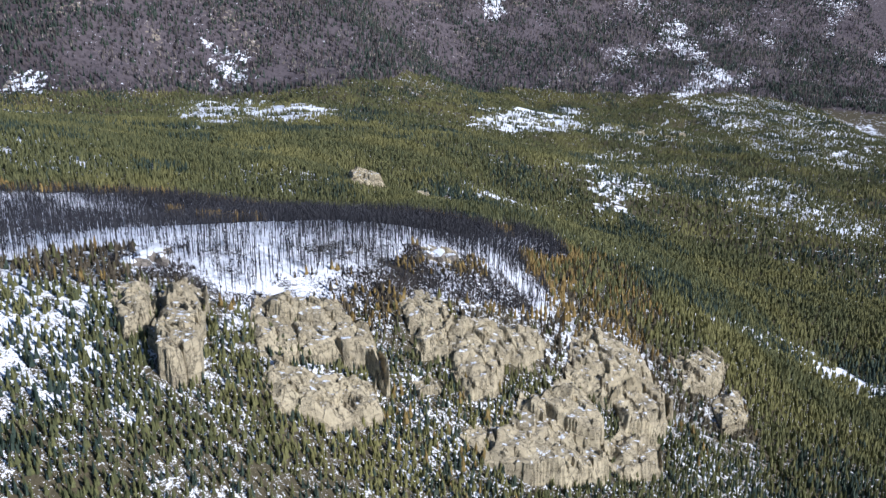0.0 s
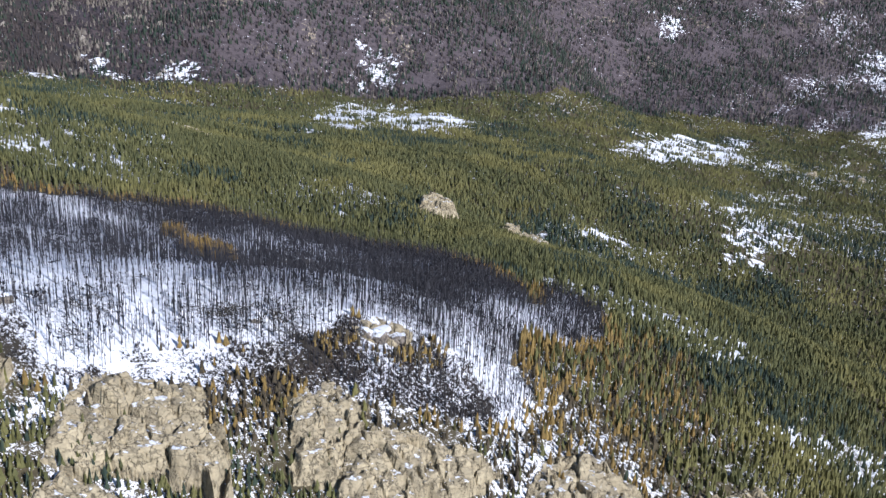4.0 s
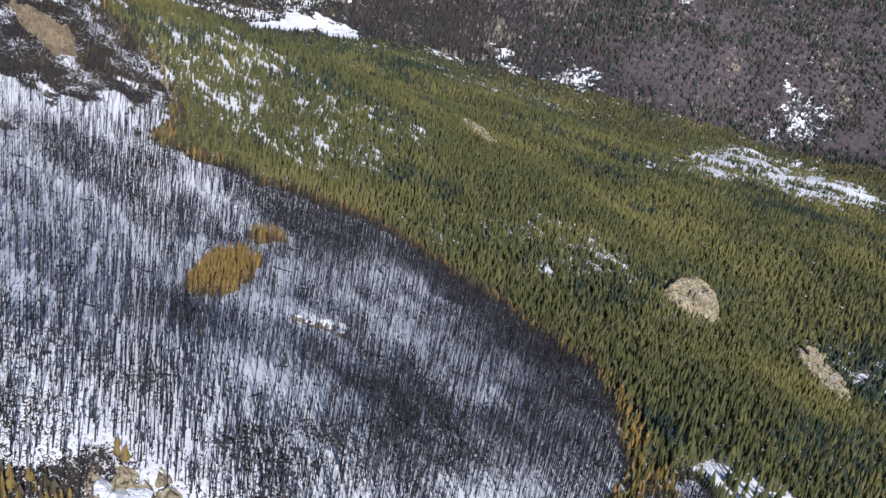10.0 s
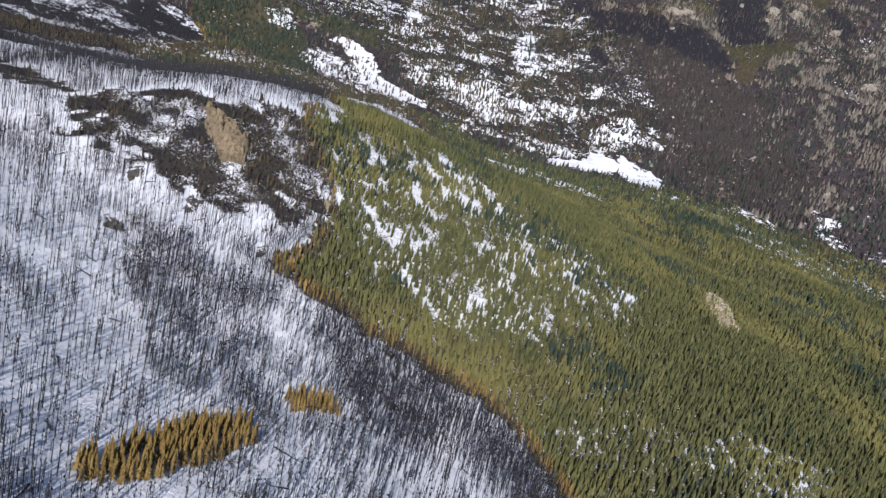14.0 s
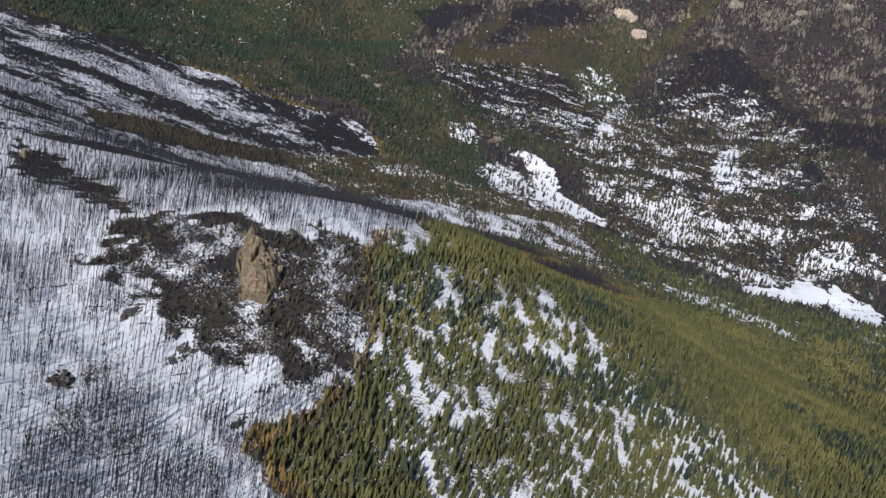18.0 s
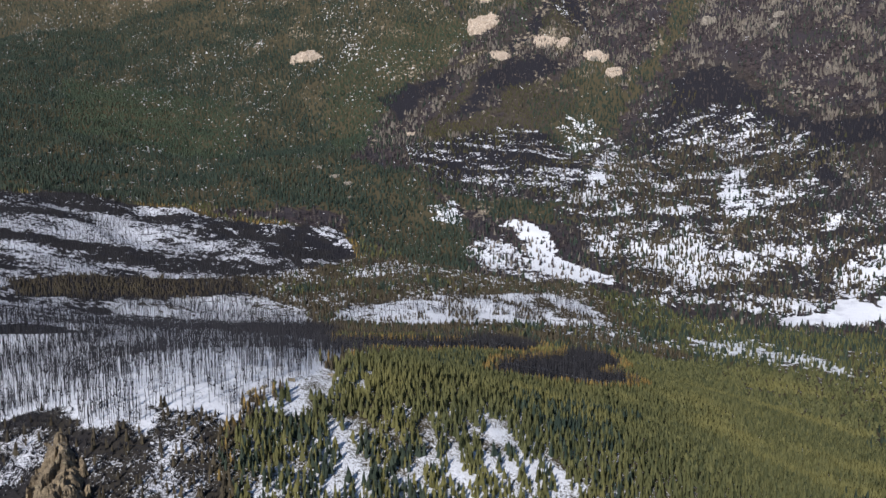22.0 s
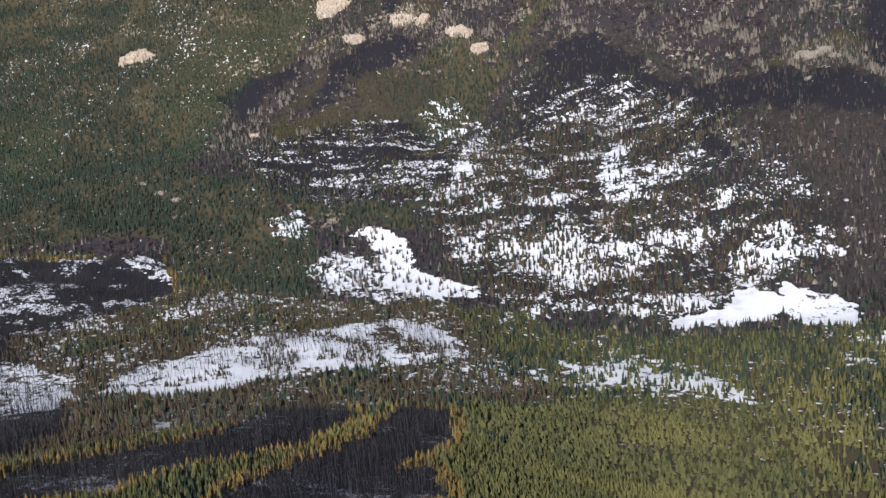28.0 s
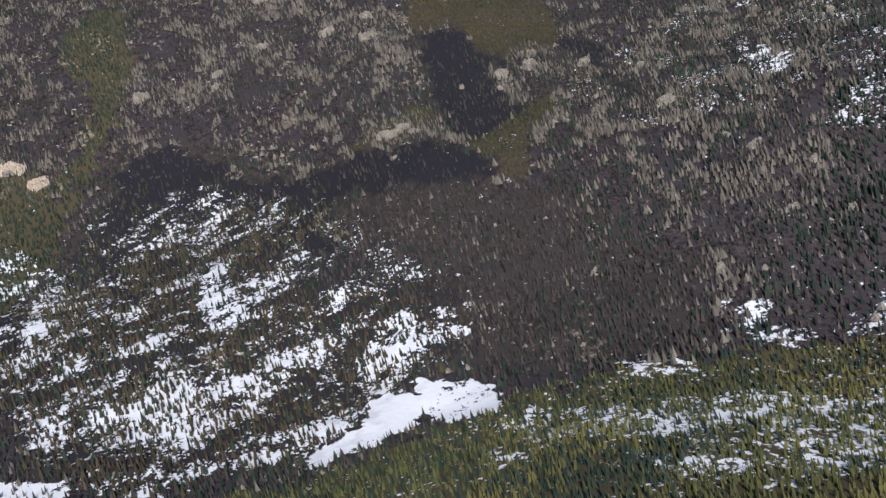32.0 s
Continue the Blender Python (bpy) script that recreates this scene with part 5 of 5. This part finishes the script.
def grow_knots():
    x, y = scatter(-60, 50, 290, 400, 1.7, rng)
    free = clear_of_rocks(x, y)
    for outline, share in zip(BROW_KNOTS, (0.62, 0.6, 0.5)):
        g = free & inside(x, y, outline, 4, 71) & (rng.random(len(x)) < share)
        tint = rng.random(len(x)) < 0.5
        plant("scorched_forest", NEAR_PINE, x[g & tint], y[g & tint], 2.0, 4.2, 0.24, RUST, "scorched orange conifers on the rim of the brow", "forest")
        plant("scorched_forest", NEAR_PINE, x[g & ~tint], y[g & ~tint], 2.0, 4.0, 0.24, DUN, "dull brown conifers on the rim of the brow", "forest")


def grow_behind():
    """The wood on the slope under the start of the flight."""
    x, y = scatter(-290, 330, -150, 140, 3.3, rng)
    keep = (near_flight(x, y) < 272) & clear_of_rocks(x, y) & (rng.random(len(x)) < 0.85)
    x, y = x[keep], y[keep]
    dark = rng.random(len(x)) < 0.25
    plant("pine_forest", MID_PINE, x[~dark], y[~dark], 3.4, 6.0, 0.2, GREEN, "olive-green pines low on the slope", "forest")
    plant("spruce_forest", MID_PINE, x[dark], y[dark], 3.4, 6.4, 0.2, DEEP, "dark spruces low on the slope", "forest")


def grow_mid():
    x, y = scatter(-1560, 1000, -150, 2500, 3.4, rng)
    keep = (near_flight(x, y) >= 270) & (y > 0.35 * x - 100)
    x, y = x[keep], y[keep]
    s = survey(x, y)
    dice, free = rng.random(len(x)), clear_of_rocks(x, y)
    distant = np.hypot(x + 100, y - 450) > 680
    wood = free & ~s["burn"] & ~s["far"] & ~s["west"] & ~s["drift"] & ~s["strip"]
    gap = 0.5 + 0.5 * ruffle(x, y, 9, 60) + 0.28 * ruffle(x, y, 24, 17)
    wood &= (gap < 1.15 - 0.95 * s["glade"]) & (dice > 0.05)
    wood &= ~distant | (rng.random(len(x)) < 0.53)
    fringe = edge_of_burn(x, y, 9.0) & (rng.random(len(x)) < 0.7)
    basin = ((x < -850) | (x < -690 - 0.76 * (y - 647))) & (x > -1320) & (y < 1000)
    fringe |= basin & (ruffle(x, y, 35, 61) + 0.5 * ruffle(x, y, 12, 63) > -0.5) & (rng.random(len(x)) < 0.85)
    wood &= ~basin | (rng.random(len(x)) < 0.88)
    spruce = basin & (rng.random(len(x)) < 0.6) | (x < -640) & (y > 730) & (rng.random(len(x)) < 0.05 + 0.3 * np.clip((-640 - x) / 250, 0, 1)) | (ruffle(x, y, 70, 62) + 0.4 * ruffle(x, y, 20, 68) + 1.2 * (rng.random(len(x)) - 0.5) > 0.66)
    young = inside(x, y, YOUNG, 30, 11)
    g = wood & ~fringe & young
    plant("pine_forest", MID_PINE, x[g], y[g], 4.0, 6.6, 0.36, GREEN, "even young olive-green pines in the valley", "forest")
    wood &= ~g
    for d, form in ((False, MID_PINE), (True, FAR_PINE)):
        h = wood & (distant == d)
        g = h & ~fringe & ~spruce
        plant("pine_forest", form, x[g], y[g], 4.4, 7.8, 0.21, GREEN, "valley forest of olive-green pines", "forest")
        g = h & ~fringe & spruce
        plant("spruce_forest", form, x[g], y[g], 4.8, 8.4, 0.21, DEEP, "dark spruces in the valley wood", "forest")
        g = h & fringe & ~basin
        plant("scorched_forest", form, x[g], y[g], 4.4, 7.4, 0.20, RUST, "scorched orange conifers beside the burn", "forest")
        g = h & fringe & basin
        plant("scorched_forest", form, x[g], y[g], 4.4, 7.4, 0.20, DUN, "scorched brown conifers between burns", "forest")
    thick = ruffle(x, y, 60, 64) + 0.6 * ruffle(x, y, 25, 65)
    streak = bands(x, y)
    fingers = s["burn"] & (x < -545) & (x > -900) & (y > 0.35 * x + 866)
    g = free & (s["burn"] | s["strip"]) & (dice < np.where(s["strip"], 0.30, 0.68) + 0.3 * thick + 0.2 * np.clip(streak, -0.5, 1) + 0.4 * fingers)
    plant("burnt_trunks", FAR_SNAG, x[g], y[g], 5.5, 9.5, 0.15, CHAR, "bare blackened trunks standing in snow", "burnt trees")
    g = free & s["burn"] & s["shrub"] & (dice < 0.62)
    plant("charred_shrubs", TWIGS, x[g], y[g], 1.2, 3.0, 0.9, CHAR, "charred dark brush on a rocky rib in the burn", "brush")
    g = free & s["strip"] & (ruffle(x, y, 26, 19) + 0.5 * ruffle(x, y, 10, 20) > 0.12) & (dice > 0.4)
    plant("scorched_stand", MID_PINE, x[g], y[g], 3.0, 6.0, 0.22, DUN, "dull brown conifers on the snowy strip", "forest")
    g = free & s["burn"] & ~fingers & (x < -520) & inside(x, y, SCORCHED_BAND, 10, 49) & (dice > 0.35)
    plant("scorched_stand", MID_PINE, x[g], y[g], 3.2, 6.4, 0.2, DUN, "brown scorched conifers in the burnt basin", "forest")


def grow_far():
    x, y = scatter(-2700, -1000, -250, 2450, 4.6, rng)
    x2, y2 = scatter(-1000, 1500, 1150, 3400, 5.4, rng)
    x3, y3 = scatter(-3700, -2700, -300, 1300, 7.5, rng)
    x, y = np.concatenate([x, x2, x3]), np.concatenate([y, y2, y3])
    s = survey(x, y)
    dice, free = rng.random(len(x)), clear_of_rocks(x, y)
    w = free & s["west"] & (dice < 0.82)
    bare = ruffle(x, y, 50, 70) > 0.35
    hill = np.zeros(len(x), bool)
    for k, outline in enumerate(HILL_GREENS):
        hill |= inside(x, y, outline, 24, 22 + k)
    g = free & hill & (s["west"] | s["green"] | s["far"]) & ~s["black"] & (rng.random(len(x)) < 0.9)
    plant("young_forest", FAR_PINE, x[g], y[g], 4.0, 7.0, 0.34, HILLGREEN, "dense young green conifers high on the mountainside", "forest")
    w &= ~hill
    g = w & (~bare | (dice < 0.45))
    plant("spruce_forest", FAR_PINE, x[g], y[g], 5.5, 9.5, 0.19, DEEP, "dark green spruces on the western mountainside", "forest")
    f = free & s["far"] & ~hill & ~inside(x, y, MEADOW, 4, 10)
    g = f & s["olive"] & (dice < 0.7)
    plant("scorched_forest", FAR_PINE, x[g], y[g], 3.5, 6.5, 0.28, OLIVE, "olive-brown conifers spared along the ridge", "forest")
    g = f & s["slope_snow"] & ~s["bright"] & (dice < 0.34 + 0.2 * ruffle(x, y, 40, 77))
    plant("scorched_forest", FAR_PINE, x[g], y[g], 6.0, 11.0, 0.19, DUN, "dull brown conifers over snow bands", "forest")
    g = f & s["slope_snow"] & (dice > 0.91)
    plant("spruce_forest", FAR_PINE, x[g], y[g], 7.0, 12.5, 0.18, DEEP, "dark spruces over snow bands", "forest")
    rest = f & ~s["green"] & ~s["olive"] & ~s["slope_snow"] & ~s["black"] & ~s["slope_burn"]
    crowd = 0.5 + 0.5 * ruffle(x, y, 90, 71) + 0.3 * ruffle(x, y, 35, 72)
    thin = np.where(inside(x, y, FAN, 12, 11) | inside(x, y, FAN_SKIRT, 12, 27), 0.12, np.where(s["drift"], 0.5, 1.0))
    g = rest & (dice < np.where(s["brown"], 0.42, 0.18 * crowd * thin + 0.03))
    plant("dead_forest", FAR_PINE, x[g], y[g], np.where(x[g] > -900, 8.0, 5.5), np.where(x[g] > -900, 14.0, 10.5), 0.21, ASHWOOD, "dead brown conifers on the far mountainside", "forest")
    g = rest & (dice > 0.34) & (dice < 0.34 + (0.22 + 0.16 * ((x > -1300) & (y > 1650))) * crowd * thin)
    plant("spruce_forest", FAR_PINE, x[g], y[g], np.where(x[g] > -900, 8.0, 6.0), np.where(x[g] > -900, 14.0, 11.5), 0.2, DEEP, "scattered dark spruces on the far mountainside", "forest")
    g = rest & (dice > 0.52) & (dice < 0.52 + 0.10 * thin)
    plant("burnt_trunks", FAR_PINE, x[g], y[g], 5.5, 10.0, 0.16, CHAR, "charred conifers on the far mountainside", "burnt trees")
    g = rest & (dice > 0.66) & (dice < 0.66 + 0.05 * thin)
    plant("grey_brush", BUSH, x[g], y[g], 1.6, 4.0, 0.85, GREY, "leafless grey-brown brush on the far mountainside", "brush")
    g = rest & (ruffle(x, y, 70, 78) + 0.6 * ruffle(x, y, 25, 79) > -0.05) & (dice > 0.78) & (dice < np.where((y > 1450) | (x < -1900), 0.94, 0.88))
    plant("bleached_forest", FAR_PINE, x[g], y[g], 5.0, 10.0, 0.2, BLEACHED, "pale tan dead conifers on the far mountainside", "forest")
    grove = ruffle(x, y, 23, 82) + 0.5 * ruffle(x, y, 9, 83) + 0.35 * ruffle(x, y, 120, 84)
    g = rest & (x < -850) & ~inside(x, y, BROWN_WOOD, 25, 23) & (grove > 0.44) & ((y > 1480) | (x < -1750)) & (rng.random(len(x)) < 0.7)
    plant("bleached_forest", FAR_PINE, x[g], y[g], 6.5, 12.5, 0.26, BLEACHED, "groves of tall bleached conifers on the burnt mountainside", "forest")
    by_crag = np.zeros(len(x), bool)
    for cx, cy, wide in CRAGS:
        by_crag |= np.hypot(x - cx, y - cy) < wide * (0.9 + 0.35 * ruffle(x, y, 20, 81))
    g = f & by_crag & ~s["black"] & (rng.random(len(x)) < 0.55)
    plant("bleached_forest", FAR_PINE, x[g], y[g], 4.5, 9.5, 0.19, BLEACHED, "pale dead conifers among granite crags", "forest")
    g = f & by_crag & (rng.random(len(x)) < 0.16)
    plant("spruce_forest", FAR_PINE, x[g], y[g], 5.0, 9.5, 0.19, DEEP, "dark spruces among granite crags", "forest")
    g = f & s["green"] & (dice < 0.6)
    plant("spruce_forest", FAR_PINE, x[g], y[g], 5.5, 10.5, 0.2, DEEP, "dark green spruces high on the far side", "forest")
    stony = rest & (x < -700) & (ruffle(x, y, 60, 73) + 0.7 * ruffle(x, y, 20, 74) > 0.2) & (dice > 0.99)
    plant("scattered_boulders", BUSH, x[stony], y[stony], 1.4, 4.4, 0.9, GREYROCK, "grey boulders strewn over the burnt mountainside", "boulders")
    ledge = rest & (x < -700) & (ruffle(x, y, 110, 75) + 0.8 * ruffle(x, y, 30, 76) > 0.62) & (dice > 0.985)
    plant("rock_ledges", BUSH, x[ledge], y[ledge], 3.0, 8.0, 0.85, GREYROCK, "clusters of pale grey crags on the mountainside", "rocks")
    g = f & (s["black"] | s["slope_burn"]) & (dice > 0.30)
    plant("burnt_trunks", FAR_SNAG, x[g], y[g], 5.0, 8.5, 0.13, CHAR, "blackened trunks on the far slope", "burnt trees")
    g = f & s["black"] & (dice < 0.13 + 0.12 * ruffle(x, y, 30, 10))
    plant("dead_forest", FAR_PINE, x[g], y[g], 5.0, 9.5, 0.19, ASHWOOD, "few dead brown conifers on blackened slopes", "forest")
    g = f & s["scorch"] & ~s["slope_snow"] & (ruffle(x, y, 45, 80) > 0.0) & (dice < 0.22)
    plant("scorched_forest", FAR_PINE, x[g], y[g], 5.5, 10.0, 0.2, OLIVE, "olive-brown conifers in clusters on charred ground", "forest")
    g = f & s["slope_burn"] & (dice < 0.16)
    plant("scorched_forest", FAR_PINE, x[g], y[g], 4.5, 8.0, 0.22, DUN, "brown conifers among burnt trunks", "forest")


# ---- trees that stand singly ----
def tree_model(kind, crown_mat, seed):
    """One conifer as a thing: a tapered trunk and a ragged crown of drooping skirts."""
    r = np.random.default_rng(seed)
    base = new(kind)
    bm = bmesh.new()
    bmesh.ops.create_cone(bm, cap_ends=True, segments=7, radius1=0.17, radius2=0.03, depth=6.2, matrix=Matrix.Translation((0, 0, 2.9)))
    me = bpy.data.meshes.new("trunk")
    bm.to_mesh(me), bm.free()
    me.materials.append(BARK)
    part("trunk", me, base)
    v, f = [], []
    tiers, sides = 7, 8
    for k in range(tiers):
        lo, hi, rad = 0.7 + 0.78 * k, 2.3 + 0.74 * k, 1.12 * (1 - 0.125 * k)
        b = len(v)
        for q in range(sides):
            a = 6.283 * (q + 0.5 * (k % 2)) / sides
            w = rad * (1.15 if q % 2 else 0.6) * r.uniform(0.75, 1.2)
            v.append((w * math.cos(a), w * math.sin(a), lo - (0.18 if q % 2 else -0.12) + r.uniform(-0.1, 0.1)))
        v.append((0, 0, hi))
        f += [(b + q, b + (q + 1) % sides, b + sides) for q in range(sides)]
    me = mesh_of("crown", np.array(v), np.array(f), (("tone", r.uniform(0.2, 0.9, len(v))),))
    me.materials.append(crown_mat)
    part("crown", me, base)
    return base


def snag_model(seed):
    r = np.random.default_rng(seed)
    base = new("burnt_tree")
    bm = bmesh.new()
    bmesh.ops.create_cone(bm, cap_ends=True, segments=7, radius1=0.17, radius2=0.03, depth=8.2, matrix=Matrix.Translation((0, 0, 3.9)))
    me = bpy.data.meshes.new("trunk")
    bm.to_mesh(me), bm.free()
    me.materials.append(CHAR)
    trunk = part("trunk", me, base)
    for k in range(7):
        a, z, n = r.uniform(0, 6.28), r.uniform(2.2, 7.2), r.uniform(0.4, 0.9)
        bm = bmesh.new()
        bmesh.ops.create_cone(bm, cap_ends=False, segments=3, radius1=0.05, radius2=0.01, depth=n, matrix=Matrix.Translation((0, 0, n / 2)))
        me = bpy.data.meshes.new("branch")
        bm.to_mesh(me), bm.free()
        me.materials.append(CHAR)
        ob = part("branch", me, trunk)
        ob.matrix_basis = Matrix.Translation((0, 0, z)) @ Matrix.Rotation(a, 4, "Z") @ Matrix.Rotation(1.2, 4, "Y")
    return base


def singled(x, y):
    """The stretch of the slope below the cliffs where trees are built one by one."""
    return (x > -88) & (x < 6) & (y > 205) & (y < 240) & (y < 0.62 * x + 258)


def set_out(models, xs, ys, low, high, r):
    for k, (x, y) in enumerate(zip(xs, ys)):
        z = float(lie(np.array([x]), np.array([y]))[0])
        size = r.uniform(low, high)
        m = pose(x, y, z - 0.1, r.uniform(-2, 2), r.uniform(-2, 2), r.uniform(0, 360))
        ob = models[k % len(models)] if k < len(models) else copy_thing(models[k % len(models)], m)
        ob.matrix_basis = m @ Matrix.Diagonal((size, size, size, 1))


def single_trees():
    r = np.random.default_rng(21)
    greens = [tagged(tree_model("pine_tree", GREEN, k), "olive-green pine on the snowy slope below the cliffs", "tree", "pines below the cliffs") for k in range(3)]
    greens += [tagged(tree_model("spruce_tree", DEEP, k + 5), "dark green spruce on the snowy slope below the cliffs", "tree", "spruces below the cliffs") for k in range(2)]
    x, y = scatter(-100, 6, 196, 240, 2.4, r)
    keep = singled(x, y) & (r.random(len(x)) < 0.8)
    set_out(greens, x[keep][:290], y[keep][:290], 0.45, 0.8, r)
    rusts = [tagged(tree_model("scorched_pine", RUST, k + 9), "orange heat-scorched pine spared in the middle of the burn", "tree", "scorched grove") for k in range(4)]
    x, y = scatter(-180, -50, 430, 545, 2.1, r)
    keep = inside(x, y, CLUMP, 2, 8) | inside(x, y, CLUMP_TWO, 1.5, 9)
    set_out(rusts, x[keep][:290], y[keep][:290], 0.8, 1.15, r)
    snags = [tagged(snag_model(k + 14), "blackened bare trunk with stubs of branches in snow", "burnt tree", "burnt trees on the brow") for k in range(3)]
    x, y = scatter(-80, 40, 340, 400, 7.0, r)
    keep = inside(x, y, BURN) & clear_of_rocks(x, y)
    set_out(snags, x[keep][:70], y[keep][:70], 0.7, 1.15, r)
    lone = tagged(tree_model("spruce_tree", DEEP, 31), "lone dark spruce on a brown patch in the snowy meadow", "tree")
    lone.matrix_basis = pose(*LONE, float(lie(np.array([LONE[0]]), np.array([LONE[1]]))[0])) @ Matrix.Diagonal((1.9, 1.9, 1.9, 1))


def fallen_logs():
    r = np.random.default_rng(33)
    x, y = scatter(-420, 20, 380, 600, 34, r)
    keep = inside(x, y, BURN) & clear_of_rocks(x, y)
    for px, py in zip(x[keep][:70], y[keep][:70]):
        n = r.uniform(5, 10)
        a = r.uniform(0, 6.28)
        dx, dy = math.cos(a) * n / 2, math.sin(a) * n / 2
        za, zb = lie(np.array([px - dx, px + dx]), np.array([py - dy, py + dy]))
        bm = bmesh.new()
        bmesh.ops.create_cone(bm, cap_ends=True, segments=7, radius1=0.26, radius2=0.08, depth=n)
        for k in range(5):
            s = r.uniform(-0.3, 0.45) * n
            bmesh.ops.create_cone(bm, cap_ends=False, segments=3, radius1=0.06, radius2=0.01, depth=0.9,
                                  matrix=Matrix.Translation((0, 0, s)) @ Matrix.Rotation(r.uniform(0, 6.28), 4, "Z") @ Matrix.Rotation(1.2, 4, "Y") @ Matrix.Translation((0, 0, 0.5)))
        me = bpy.data.meshes.new("fallen_log")
        bm.to_mesh(me), bm.free()
        me.materials.append(CHAR)
        ob = tagged(new("fallen_log", me), "charred fallen trunk lying on the snow", "log", "fallen logs")
        way = Vector((2 * dx, 2 * dy, float(zb - za)))
        ob.matrix_world = Matrix.Translation((px, py, float(za + zb) / 2 + 0.2)) @ way.to_track_quat("Z", "Y").to_matrix().to_4x4()


grow_near()
grow_behind()
grow_mid()
grow_far()
grow_knots()
single_trees()
fallen_logs()
